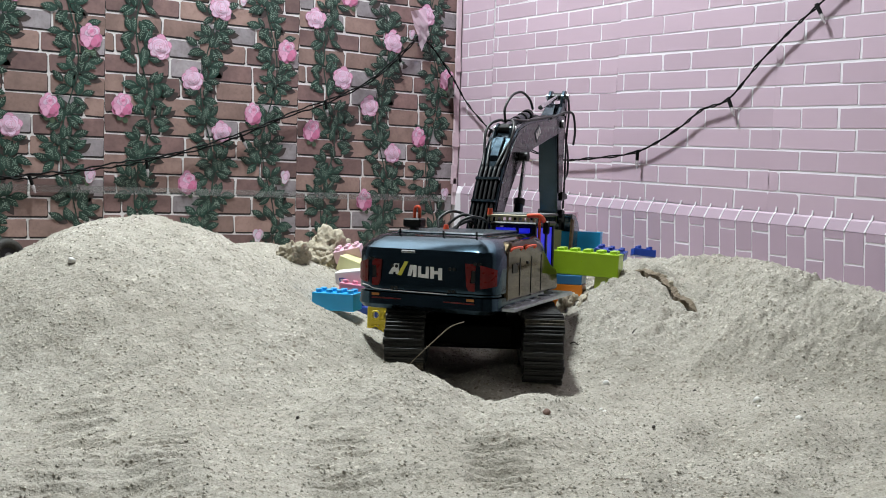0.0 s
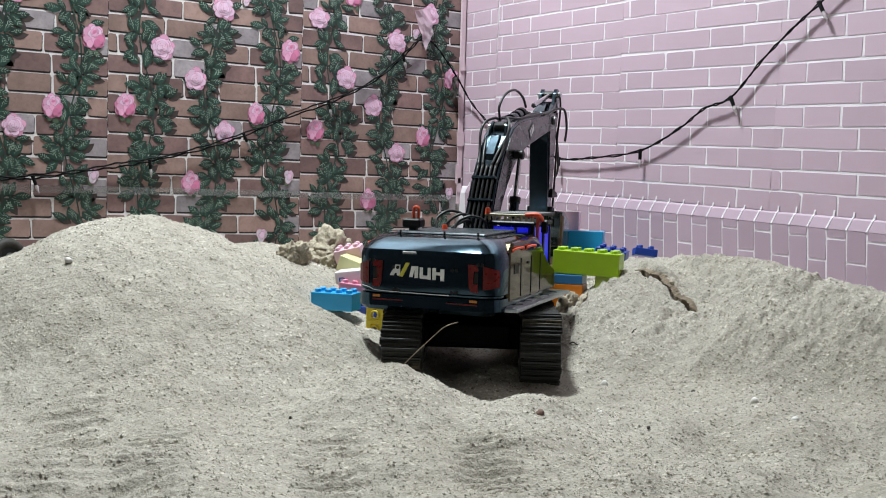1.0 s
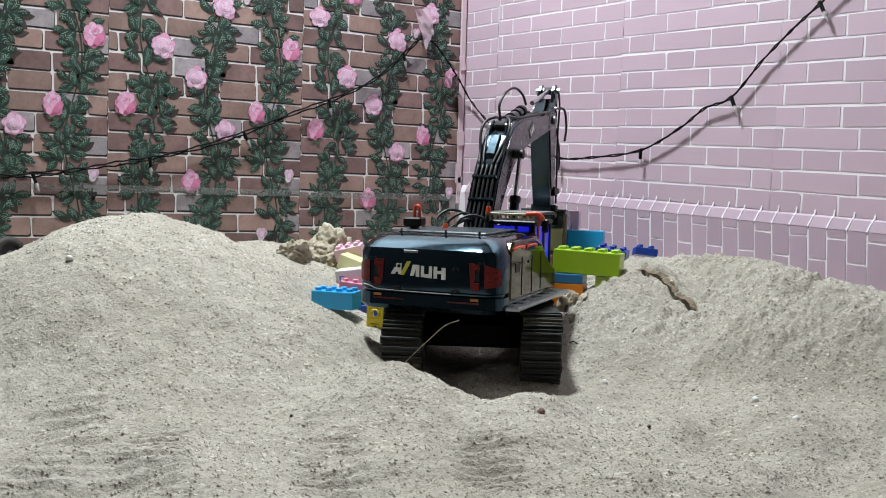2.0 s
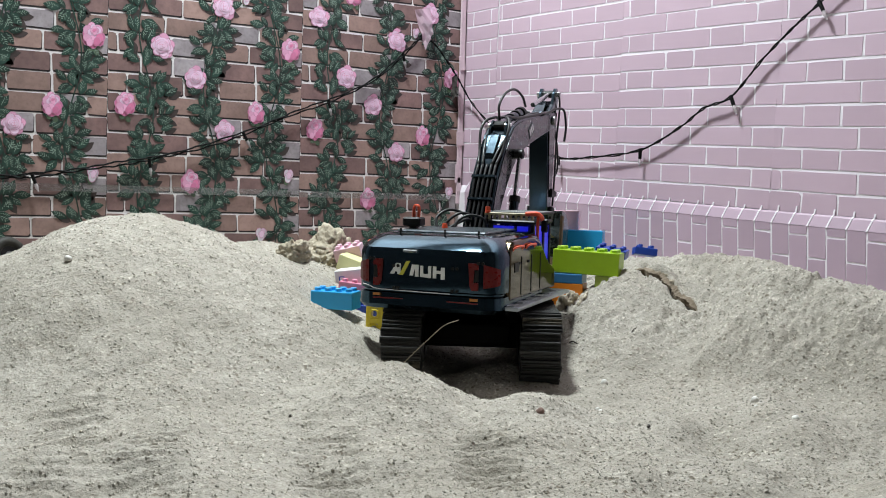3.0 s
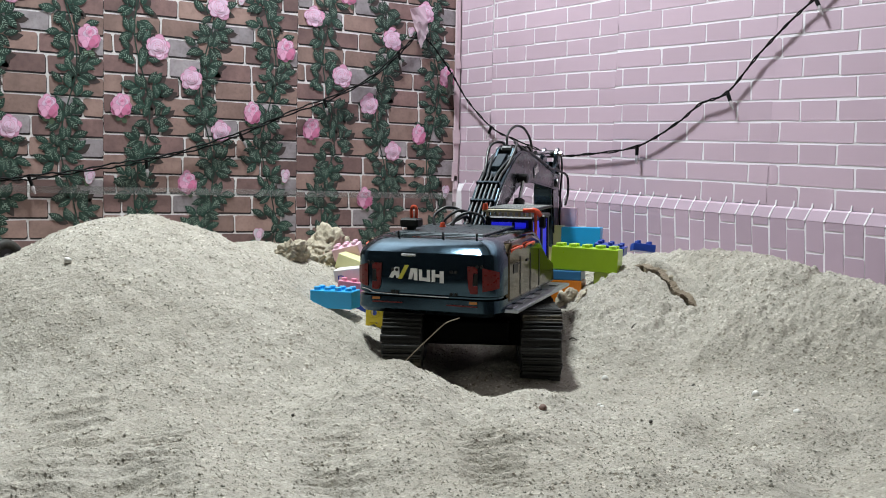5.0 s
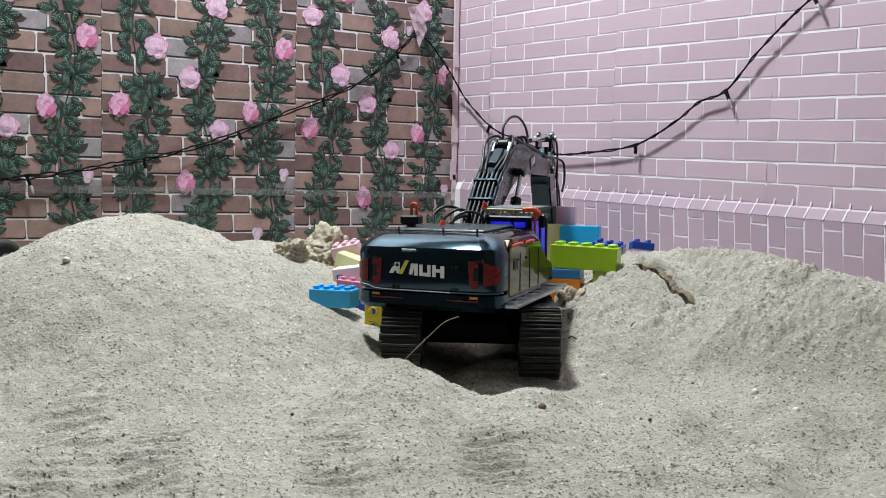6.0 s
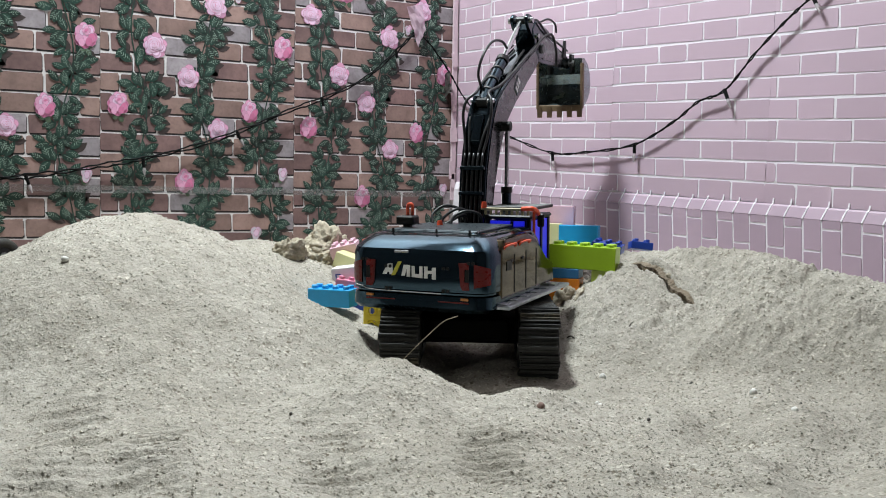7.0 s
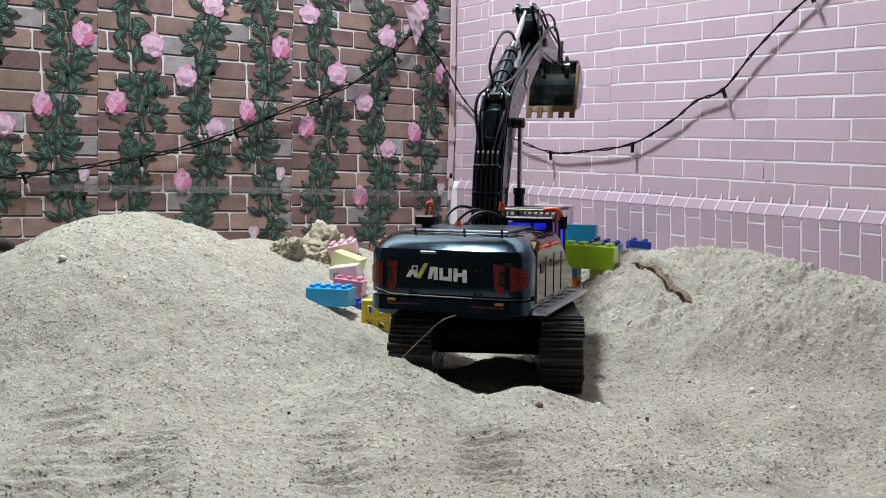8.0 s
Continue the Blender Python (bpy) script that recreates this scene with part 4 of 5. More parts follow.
def printed_rose(cu, cz, r, side, rng, face, parent):
    """side 0: open bloom seen from the front; 1: cup-shaped bloom seen from the side; 2: white bud."""
    v, f, idx = [], [], []
    mats = [PETAL_DEEP, PETAL, PETAL_PALE, PETAL_WHITE, BUD_GREEN, PETAL_RIM]
    if side == 0:
        # loose outer petals, then a bowl of petals wound inwards
        petal_ring(v, f, idx, face, cu + r * 0.10, cz + r * 0.08, r * 0.56, 5, r * 0.42, 0.0020, 0.3, 1, rng)
        petal_ring(v, f, idx, face, cu, cz, r * 0.50, 6, r * 0.40, 0.0024, 0.9, 2, rng)
        petal_ring(v, f, idx, face, cu - r * 0.05, cz - r * 0.08, r * 0.36, 5, r * 0.38, 0.0028, 0.2, 2, rng)
        turn = rng.uniform(0, 6)
        for k in range(9):
            size = r * (0.62 - 0.062 * k)
            a = turn + 2.1 * k
            pu, pz = cu + r * 0.04 + 0.085 * r * math.cos(a), cz + r * 0.10 + 0.085 * r * math.sin(a)
            for layer, (grow, mi) in enumerate(((1.0, 1 if k < 6 else 0), (0.90, 2))):
                o = len(v)
                for i in range(18):
                    b = 2 * math.pi * i / 18
                    q = size * grow * (1 + 0.05 * math.sin(3 * b + k))
                    v.append(face(pu + q * math.cos(b) + layer * 0.07 * size * math.cos(a), pz + q * math.sin(b) + layer * 0.07 * size * math.sin(a), 0.0033 + 0.00022 * k + 0.00010 * layer))
                f.append([o + i for i in range(18)])
                idx.append(mi)
    elif side == 1:
        petal_ring(v, f, idx, face, cu + r * 0.1, cz - r * 0.95, r * 0.4, 4, r * 0.22, 0.0020, 0.5, 4, rng)
        petal_ring(v, f, idx, face, cu, cz - r * 0.12, r * 0.44, 7, r * 0.46, 0.0022, 0.2, 0, rng, 1.05)
        petal_ring(v, f, idx, face, cu - r * 0.02, cz + r * 0.24, r * 0.36, 5, r * 0.40, 0.0026, 0.5, 1, rng, 1.15)
        petal_ring(v, f, idx, face, cu + r * 0.04, cz + r * 0.34, r * 0.24, 4, r * 0.30, 0.0030, 0.3, 2, rng, 1.1)
        petal_ring(v, f, idx, face, cu + r * 0.06, cz + r * 0.40, r * 0.13, 4, r * 0.20, 0.0034, 0.1, 1, rng, 1.1)
        petal_ring(v, f, idx, face, cu + r * 0.06, cz + r * 0.43, r * 0.06, 2, r * 0.10, 0.0038, 0.4, 0, rng, 1.2)
        petal_ring(v, f, idx, face, cu - r * 0.34, cz - r * 0.38, r * 0.20, 3, r * 0.30, 0.0036, 0.4, 1, rng, 1.1)
        petal_ring(v, f, idx, face, cu + r * 0.36, cz - r * 0.34, r * 0.16, 2, r * 0.28, 0.0038, 0.9, 0, rng, 1.2)
    else:
        petal_ring(v, f, idx, face, cu - r * 0.2, cz - r * 0.6, r * 0.2, 3, r * 0.26, 0.0020, 0.2, 4, rng)
        petal_ring(v, f, idx, face, cu, cz, r * 0.18, 3, r * 0.40, 0.0022, 0.4, 3, rng, 1.3)
        petal_ring(v, f, idx, face, cu + r * 0.1, cz + r * 0.15, r * 0.12, 2, r * 0.28, 0.0028, 0.9, 2, rng, 1.4)
    return flat_mesh("printed_rose", v, f, mats, idx, parent, ("printed pink rose in full bloom", "printed deep pink rosebud opening", "printed white rosebud")[side])


def add_leaf(v, f, idx, face, u, z, ang, ln, wd, depth, dim=False):
    ca, sa = math.cos(ang), math.sin(ang)
    at = lambda a, b, d: face(u + a * ca - b * sa, z + a * sa + b * ca, d)
    prof = [(0.0, 0.0), (0.18, 0.34), (0.42, 0.5), (0.68, 0.40), (0.88, 0.17), (1.0, 0.0)]
    o = len(v)
    ring = [at(a * ln, b * wd, depth) for a, b in prof] + [at(a * ln, -b * wd, depth) for a, b in prof[-2:0:-1]]
    v += ring
    f.append([o + i for i in range(len(ring))])
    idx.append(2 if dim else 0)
    # a dim leaf is only the drawn shadow, without hatching
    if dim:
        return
    d = depth + 0.0003
    # pale hatching on the half that the light catches, a few short strokes on the other
    lit = 1 if math.cos(ang) > 0 else -1
    for s, n in ((lit, 5), (-lit, 2)):
        for k in range(n):
            a0 = 0.16 + 0.14 * k if n > 2 else 0.40 + 0.2 * k
            b = (0.10, 0.20, 0.27, 0.25, 0.16)[k] if n > 2 else 0.15
            o = len(v)
            v += [at(a0 * ln, s * 0.035 * wd, d), at((a0 + 0.062) * ln, s * 0.035 * wd, d), at((a0 + 0.155) * ln, s * (b + 0.06) * wd, d), at((a0 + 0.115) * ln, s * (b + 0.06) * wd, d)]
            f.append([o, o + 1, o + 2, o + 3])
            idx.append(1)


# joints along each course of the print, from one edge of a length
ROSE_ROWS = [(0.102, 0.189, 0.282), (0.017, 0.113, 0.171, 0.262, 0.349), (0.058, 0.116, 0.178, 0.276), (0.034, 0.137, 0.204, 0.278), (0.022, 0.094, 0.168, 0.269, 0.335), (0.101, 0.184, 0.250, 0.329),
             (0.052, 0.147, 0.246, 0.310), (0.044, 0.143, 0.227, 0.295), (0.022, 0.116, 0.164, 0.246, 0.325), (0.032, 0.124, 0.200, 0.279), (0.034, 0.098, 0.189, 0.245, 0.339), (0.052, 0.133, 0.217, 0.291)]


def rose_strip(x0, width, drop):
    """One length of wallpaper; all lengths carry the same print, hung a little higher or lower."""
    top, bottom = 1.5, 0.02
    y = WY
    face = lambda u, z, d: (x0 + u, y - d, z + drop)
    strip = tagged(part("wallpaper_strip", box((x0 + width / 2, y + 0.002, (top + bottom) / 2), (width - 0.0006, 0.004, top - bottom)), MORTAR), "brick wallpaper printed with climbing pink roses", "wallpaper", "rose wallpaper lengths", "structure")
    rng = random.Random(41)
    pitch = 0.0356
    for row in range(-9, 16):
        z = 0.5107 - row * pitch
        cuts = [0.0] + [c for c in ROSE_ROWS[row % 12]] + [width]
        for a, b in zip(cuts, cuts[1:]):
            b = min(b, width)
            kind = rng.choices((BRICK_RED, BRICK_BROWN, BRICK_GREY), (0.40, 0.40, 0.20))[0]
            if b - a > 0.009 and z + drop > 0.03:
                j0, j1 = (0.0005 if a == 0 else 0.0018), (0.0005 if b >= width else 0.0024)
                wall_brick(a + j0, b - j1, z + 0.0044, z + pitch - 0.0014 + rng.uniform(-0.0006, 0.0006), rng, kind, strip, face, c=0.0018)
    rng = random.Random(7)
    for vine, cu in enumerate((0.068, 0.188, 0.312)):
        v, f, idx = [], [], []
        z = 0.05
        while z < 0.82:
            for s in (-1, 1):
                zz = z + rng.uniform(-0.006, 0.006) + (0.012 if s > 0 else 0)
                sway = cu + 0.014 * math.sin(zz * 21 + vine * 2.1)
                out = math.radians(90 - s * rng.uniform(42, 96))
                reach = rng.uniform(0.012, 0.025)
                for t, turn in ((0.25, -62), (0.25, 62), (0.62, -55), (0.62, 55), (1.0, rng.uniform(-14, 14))):
                    if rng.random() < 0.20:
                        continue
                    ln = rng.uniform(0.0225, 0.0300)
                    ang = out + math.radians(turn + rng.uniform(-12, 12))
                    uu, vv = sway + reach * t * math.cos(out), zz + reach * t * math.sin(out)
                    if 0.002 < uu < width - 0.002 and 0.001 < uu + ln * math.cos(ang) < width - 0.001:
                        wd = ln * rng.uniform(0.46, 0.56)
                        add_leaf(v, f, idx, face, uu, vv, ang, ln, wd, 0.0016 + 0.0006 * rng.random())
                        # dark copy to the lower right: the leaf's shadow as drawn in the print
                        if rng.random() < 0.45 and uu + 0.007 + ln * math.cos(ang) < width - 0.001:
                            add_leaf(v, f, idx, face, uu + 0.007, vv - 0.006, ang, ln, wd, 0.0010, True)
            z += 0.0335
        z = 0.06
        while z < 0.80:
            a = cu + 0.014 * math.sin(z * 21 + vine * 2.1)
            b = cu + 0.014 * math.sin((z + 0.02) * 21 + vine * 2.1)
            o = len(v)
            v += [face(a - 0.0012, z, 0.0015), face(a + 0.0012, z, 0.0015), face(b + 0.0012, z + 0.02, 0.0015), face(b - 0.0012, z + 0.02, 0.0015)]
            f.append([o, o + 1, o + 2, o + 3])
            idx.append(0)
            z += 0.02
        flat_mesh("printed_vine", v, f, [LEAF, LEAF_VEIN, LEAF_SHADOW], idx, strip, "printed dark green rose vine", "stuff")
    rng = random.Random(9)
    blooms = [(0.095, 0.492, 0.0225, 0), (0.21, 0.576, 0.0235, 0), (0.157, 0.440, 0.0215, 0), (0.031, 0.384, 0.0205, 1), (0.214, 0.347, 0.0200, 0), (0.152, 0.250, 0.0195, 1),
              (0.278, 0.385, 0.0195, 1), (0.346, 0.510, 0.0215, 1), (0.347, 0.267, 0.018, 2), (0.293, 0.152, 0.018, 2), (0.033, 0.604, 0.022, 0), (0.290, 0.640, 0.022, 0), (0.11, 0.66, 0.022, 1), (0.255, 0.598, 0.014, 2)]
    for u, z, r, s in blooms:
        if 0.018 < u < width - 0.016:
            printed_rose(u, z, r * 0.97, s, rng, face, strip)
    return strip


rose_strip(-0.302, 0.371, -0.004)
rose_strip(0.069, 0.371, -0.010)
rose_strip(0.440, 0.371, 0.0)
rose_strip(0.811, 0.366, -0.024)
CLEAR_TAPE = clear("clear_tape", (0.30, 0.30, 0.29), 0.22, 0.16)
tagged(part("tape_band", box((0.60, WY - 0.0056, 0.2325), (1.12, 0.0008, 0.0125)), CLEAR_TAPE), "clear glossy tape over the wallpaper joint", "tape", kind="structure")

# ---------- pink brick panels ----------
# each length: its two edges, how much of its print is cut off, the shift of a cut print, its slope, its course height
PANELS = [(0.006, 0.123, None, 0.2155, -0.030, 0.4738), (0.123, 0.503, 0.0, 0.0, -0.042, 0.4430), (0.503, 0.847, 0.034, 0.0, -0.0455, 0.4285), (0.847, 1.223, 0.004, 0.0, -0.043, 0.4125), (1.223, 1.60, 0.0, 0.0, -0.043, 0.397)]
LONG_SHORT = [(0.052, 0.1145, 0.242, 0.308, 0.433, 0.495), (0.0155, 0.1429, 0.2075, 0.3342, 0.398, 0.52)]


def pink_face(u, z, d):
    """u runs from the corner towards the viewer, z up the panel."""
    return (WX - d, WY - u, z)


def pink_panels():
    rng = random.Random(5)
    pitch = 0.0308
    for a, b, cut, back, slope, z_mark in PANELS:
        lean = lambda z: 0.035 * (z - 0.45) if a > 0.01 else 0.0
        skew = lambda u, z, d: pink_face(u, z + slope * (u - a), d)
        v = [pink_face(u + lean(z), z, d) for d in (0.0, -0.004) for u, z in ((a, 0.15), (b - 0.0005, 0.15), (b - 0.0005, 1.5), (a, 1.5))]
        f = [[0, 1, 2, 3], [7, 6, 5, 4], [0, 4, 5, 1], [1, 5, 6, 2], [2, 6, 7, 3], [3, 7, 4, 0]]
        panel = flat_mesh("foam_panel", v, f, [PINK_JOINT], [0] * 6, None, "pink brick-patterned foam wall panel with pale joints", "structure")
        tagged(panel, category="wall panel", group="pink foam panels")
        for r in range(-7, 14):
            z = z_mark + r * pitch
            joints = LONG_SHORT[0 if r % 2 == 0 else 1]
            start = a - back if cut is None else a - cut
            edges = [a + lean(z)] + [start + j + rng.uniform(-0.0015, 0.0015) for j in joints if a + 0.006 < start + j < b - 0.004] + [b + lean(z)]
            for k, (lo, hi) in enumerate(zip(edges, edges[1:])):
                g0, g1 = (0.0002 if k == 0 else 0.0019), (0.0002 if k == len(edges) - 2 else 0.0019)
                if hi - lo > 0.006:
                    wall_brick(lo + g0, hi - g1, z + 0.0019 + rng.uniform(-0.0005, 0.0005), z + pitch - 0.0019 + rng.uniform(-0.0005, 0.0005), rng, PINK_BRICK, panel, skew, None, 0.0030 if rng.random() < 0.12 else 0.0009)


def skirt_face(u, z, d):
    return (WX - 0.004 - d, WY - u, z - (u - 0.70) * 0.040)


def foam_skirt():
    """Lower foam border: sloped top edge, then upright bricks."""
    u0, u1 = 0.006, 1.35
    prof = [(-0.003, 0.2325), (-0.0010, 0.2315), (0.004, 0.2175), (0.004, 0.02), (-0.003, 0.02)]
    v = [skirt_face(u, z, d) for u in (u0, u1) for d, z in prof]
    n = len(prof)
    f = [list(range(n))[::-1], list(range(n, 2 * n))] + [[i, (i + 1) % n, n + (i + 1) % n, n + i] for i in range(n)]
    skirt = flat_mesh("foam_skirt", v, f, [PINK_JOINT], [0] * len(f), None, "lilac foam border with upright bricks and a sloped top", "structure")
    tagged(skirt, category="wall border")
    rng = random.Random(21)
    k, u = 0, 0.0277
    w = 0.0317
    while u + w < u1:
        a, b = u + 0.0014, u + w - 0.0014
        cut = 0.2045 if k % 2 else 0.1735
        lean = lambda uu, z, d: skirt_face(uu - 0.055 * (z - 0.214), z, 0.004 + d)
        for z0, z1 in ((0.10, cut - 0.064), (cut - 0.0605, cut - 0.0015), (cut + 0.0015, 0.2178)):
            if z1 - z0 > 0.004:
                wall_brick(a, b, z0, z1, rng, PINK_SKIRT, skirt, lean, None, 0.0010)
        # the sloped top, whose joints run on up the wall
        v = [skirt_face(uu + bend, z, d + 0.0007) for z, d, bend in ((0.2180, 0.0042, 0.0), (0.2325, -0.0004, 0.004), (0.2350, -0.0028, 0.005)) for uu in (a, b)]
        flat_mesh("cap_brick", v, [[0, 1, 3, 2], [2, 3, 5, 4]], [PINK_SKIRT], [0, 0], skirt)
        top = 0.2405 + rng.uniform(0.0, 0.004)
        v = [skirt_face(uu, z, d) for z, d, bend in ((0.218, 0.0056, 0.0), (0.2330, 0.0008, 0.0046), (0.2355, -0.0016, 0.0056), (top, -0.0028, 0.0062)) for uu in (u + bend - 0.0013, u + bend + 0.0013)]
        v += [skirt_face(uu, z, d - 0.004) for z, d, bend in ((0.218, 0.0056, 0.0), (0.2330, 0.0008, 0.0046), (0.2355, -0.0016, 0.0056), (top, -0.0028, 0.0062)) for uu in (u + bend - 0.0013, u + bend + 0.0013)]
        flat_mesh("joint_end", v, [[2 * k, 2 * k + 1, 2 * k + 3, 2 * k + 2] for k in range(3)] + [[2 * k, 2 * k + 2, 2 * k + 10, 2 * k + 8] for k in range(3)] + [[2 * k + 1, 2 * k + 9, 2 * k + 11, 2 * k + 3] for k in range(3)] + [[6, 7, 15, 14]], [PINK_JOINT], [0] * 10, skirt)
        u += w
        k += 1


pink_panels()
foam_skirt()
bm = bmesh.new()
add_box(bm, (WX - 0.010, WY - 0.006, 0.62), (0.012, 0.005, 0.80), 0.001)
strip = tagged(part("corner_strip", bm, TRIM_PINK), "pale pink foam strip up the room corner", "trim", kind="structure")
for k, z in enumerate((0.262, 0.285, 0.36, 0.43, 0.52)):
    part("strip_flap", box((WX - 0.012 - 0.003 * (k % 2), WY - 0.010, z), (0.010 + 0.004 * (k % 3), 0.0016, 0.030 + 0.01 * (k % 2)), 0.0004, rot=pose(0, 0, 0, 0, 4 - 3 * k, 0)), TRIM_PINK, strip)

# ---------- string lights on the walls ----------
CABLE = mat("black_cable", (0.0035, 0.0035, 0.0038), 0.6, vary=0.2, scale=80, spec=0.15)
BULB = clear("clear_bulb", (0.75, 0.70, 0.72), 0.45, 0.1)


def string_lights():
    y, x = WY - 0.010, WX - 0.010
    left = [(0.10, y, 0.250), (0.265, y, 0.248), (0.314, y, 0.252), (0.384, y, 0.263), (0.451, y, 0.276), (0.516, y, 0.289), (0.605, y, 0.313), (0.703, y, 0.349), (0.795, y, 0.390), (0.879, y, 0.423), (0.967, y, 0.469), (1.038, y, 0.530), (1.077, y, 0.568)]
    right = [(1.077, y - 0.002, 0.568), (1.106, y - 0.004, 0.552), (1.135, y - 0.008, 0.519), (1.162, y - 0.010, 0.485), (x, 1.812, 0.434), (x, 1.723, 0.375), (x, 1.645, 0.348), (x, 1.512, 0.314), (x, 1.414, 0.313), (x, 1.290, 0.323), (x, 1.200, 0.357), (x, 1.149, 0.385), (x, 1.095, 0.399), (x, 1.038, 0.449), (x, 0.985, 0.489), (x, 0.939, 0.519), (x, 0.85, 0.58)]
    lights = tagged(empty("string_lights", pose(1.077, y, 0.570)), "dark string of small unlit bulbs taped across both walls", "string lights")
    inv = lights.matrix_world.inverted()
    rng = random.Random(3)
    for run, thick, gap in ((left, 0.0016, 0.0034), (right, 0.0013, 0.0008)):
        for strand in (0, 1):
            path = smooth_path(run, 14)
            w = [p + Vector((0, -0.0012 * math.sin(i * 0.9 + strand * math.pi) - 0.001, gap * (1 - 2 * strand) * (0.75 + 0.25 * math.cos(i * 0.21)) + 0.0009 * math.cos(i * 0.9 + strand * math.pi) + rng.uniform(-0.0005, 0.0005))) for i, p in enumerate(path)]
            part("cable", add_tube(bmesh.new(), None, thick, path=[inv @ p for p in w], seg=6), CABLE, lights, smooth=True)
    drops = [((0.314, y, 0.252), 0.35), ((0.513, y, 0.287), 0.1), ((0.690, y, 0.344), 0.5), ((0.866, y, 0.418), 0.2), ((1.032, y, 0.526), 0.25), ((x, 1.723, 0.375), -0.6), ((x, 1.512, 0.314), 0.15), ((x, 1.290, 0.323), 0.0), ((x, 1.095, 0.399), 0.45), ((x, 0.942, 0.519), 0.5)]
    for (bx, by, bz), lean in drops:
        m = Matrix.Translation(inv @ Vector((bx, by - 0.001, bz))) @ (pose(0, 0, 0, 0, -math.degrees(lean), 0) if by > 1.8 else pose(0, 0, 0, -math.degrees(lean), 0, 0))
        s = part("bulb_socket", rod((0, 0, 0.002), (0, 0, -0.015), 0.0032, 0.0028, 8), CABLE, lights)
        s.matrix_basis = m
        bm = bmesh.new()
        add_rod(bm, (0, 0, -0.015), (0, 0, -0.020), 0.0024, 0.0034, 8)
        add_rod(bm, (0, 0, -0.020), (0, 0, -0.030), 0.0034, 0.0010, 8)
        b = part("bulb", bm, BULB, s, "small clear bulb")


string_lights()


def taped_patch(name, pts, depth, axis, material, label):
    """A crumpled piece of tape or film on a wall."""
    bm = bmesh.new()
    rng = random.Random(len(name))
    n = 5
    a, b, c, d = [Vector(p) for p in pts]
    grid = []
    for i in range(n + 1):
        for j in range(n + 1):
            p = (a.lerp(b, i / n)).lerp(d.lerp(c, i / n), j / n)
            grid.append(bm.verts.new(p + axis * (depth + rng.uniform(-0.0025, 0.0025))))
    for i in range(n):
        for j in range(n):
            bm.faces.new((grid[i * (n + 1) + j], grid[(i + 1) * (n + 1) + j], grid[(i + 1) * (n + 1) + j + 1], grid[i * (n + 1) + j + 1]))
    r = bmesh.ops.solidify(bm, geom=bm.faces[:], thickness=0.0006)
    return tagged(part(name, bm, material), label, "tape")


FILM = clear("pale_film", (0.80, 0.62, 0.72), 0.72, 0.25)
GREY_TAPE = mat("grey_green_tape", (0.075, 0.075, 0.068), 0.35, vary=0.6, scale=90, dark=(0.2, 0.18, 0.17))
taped_patch("film_tape", [(1.053, WY, 0.618), (1.091, WY, 0.627), (1.099, WY, 0.575), (1.082, WY, 0.538)], 0.017, Vector((0, -1, 0)), FILM, "crumpled pale pink film taping the cable up")
taped_patch("dark_tape", [(WX, 1.868 - 0.012, 0.486), (WX, 1.836, 0.497), (WX, 1.830, 0.452), (WX, 1.856, 0.438)], 0.034, Vector((-1, 0, 0)), GREY_TAPE, "crumpled grey-green tape on the pink wall")

for ob in [o for o in scene.objects if o.parent is None and o.name.split('.')[0] in ('wallpaper_strip', 'tape_band', 'foam_panel', 'foam_skirt', 'corner_strip', 'string_lights', 'film_tape', 'dark_tape')]:
    ob.matrix_world = GROW @ ob.matrix_basis

# ---------- toy blocks ----------
M = lambda n, c, **k: mat(n, c, 0.32, vary=0.10, scale=50, bump=0.04, bump_scale=250, **k)
SKY, LIME, NAVY, YELLOW, ORANGE_BLOCK, PINK_BLOCK, PALE_YELLOW, PALE_PINK, LIME_DULL, WHITE_BLOCK = (
    M("sky_blue_plastic", (0.02, 0.38, 0.76)), M("lime_plastic", (0.36, 0.56, 0.025)), M("navy_plastic", (0.02, 0.06, 0.36)), M("yellow_plastic", (0.72, 0.56, 0.02)),
    M("orange_block_plastic", (0.80, 0.24, 0.02)), M("pink_plastic", (0.78, 0.30, 0.42)), M("pale_yellow_plastic", (0.75, 0.72, 0.38)), M("pale_pink_plastic", (0.80, 0.52, 0.62)),
    M("yellow_green_plastic", (0.42, 0.52, 0.10)), M("white_plastic", (0.78, 0.76, 0.76)))


def toy_block(m, lx, ly, h, nx, ny, material, label, group="toy blocks", r=None, studs=True):
    """A hollow building block with studs; the pose m sits under the middle of its base."""
    block = tagged(empty("toy_block", m), label, "toy block", group)
    bm = bmesh.new()
    add_box(bm, (0, 0, h / 2), (lx, ly, h), 0.0012, seg=2)
    part("block_body", bm, material, block)
    px, py = lx / nx, ly / ny
    r = r or min(px, py) * 0.30
    first = None
    for i in range(nx if studs else 0):
        for j in range(ny):
            at = (-lx / 2 + px * (i + 0.5), -ly / 2 + py * (j + 0.5), h)
            if first is None:
                bm = bmesh.new()
                add_rod(bm, (0, 0, -0.0005), (0, 0, 0.0040), r, r, 16)
                add_rod(bm, (0, 0, 0.0040), (0, 0, 0.0048), r, r * 0.84, 16)
                first = part("stud", bm, material, block, smooth=False)
                first.location = at
            else:
                o = first.copy()
                scene.collection.objects.link(o)
                o.location = at
    return block


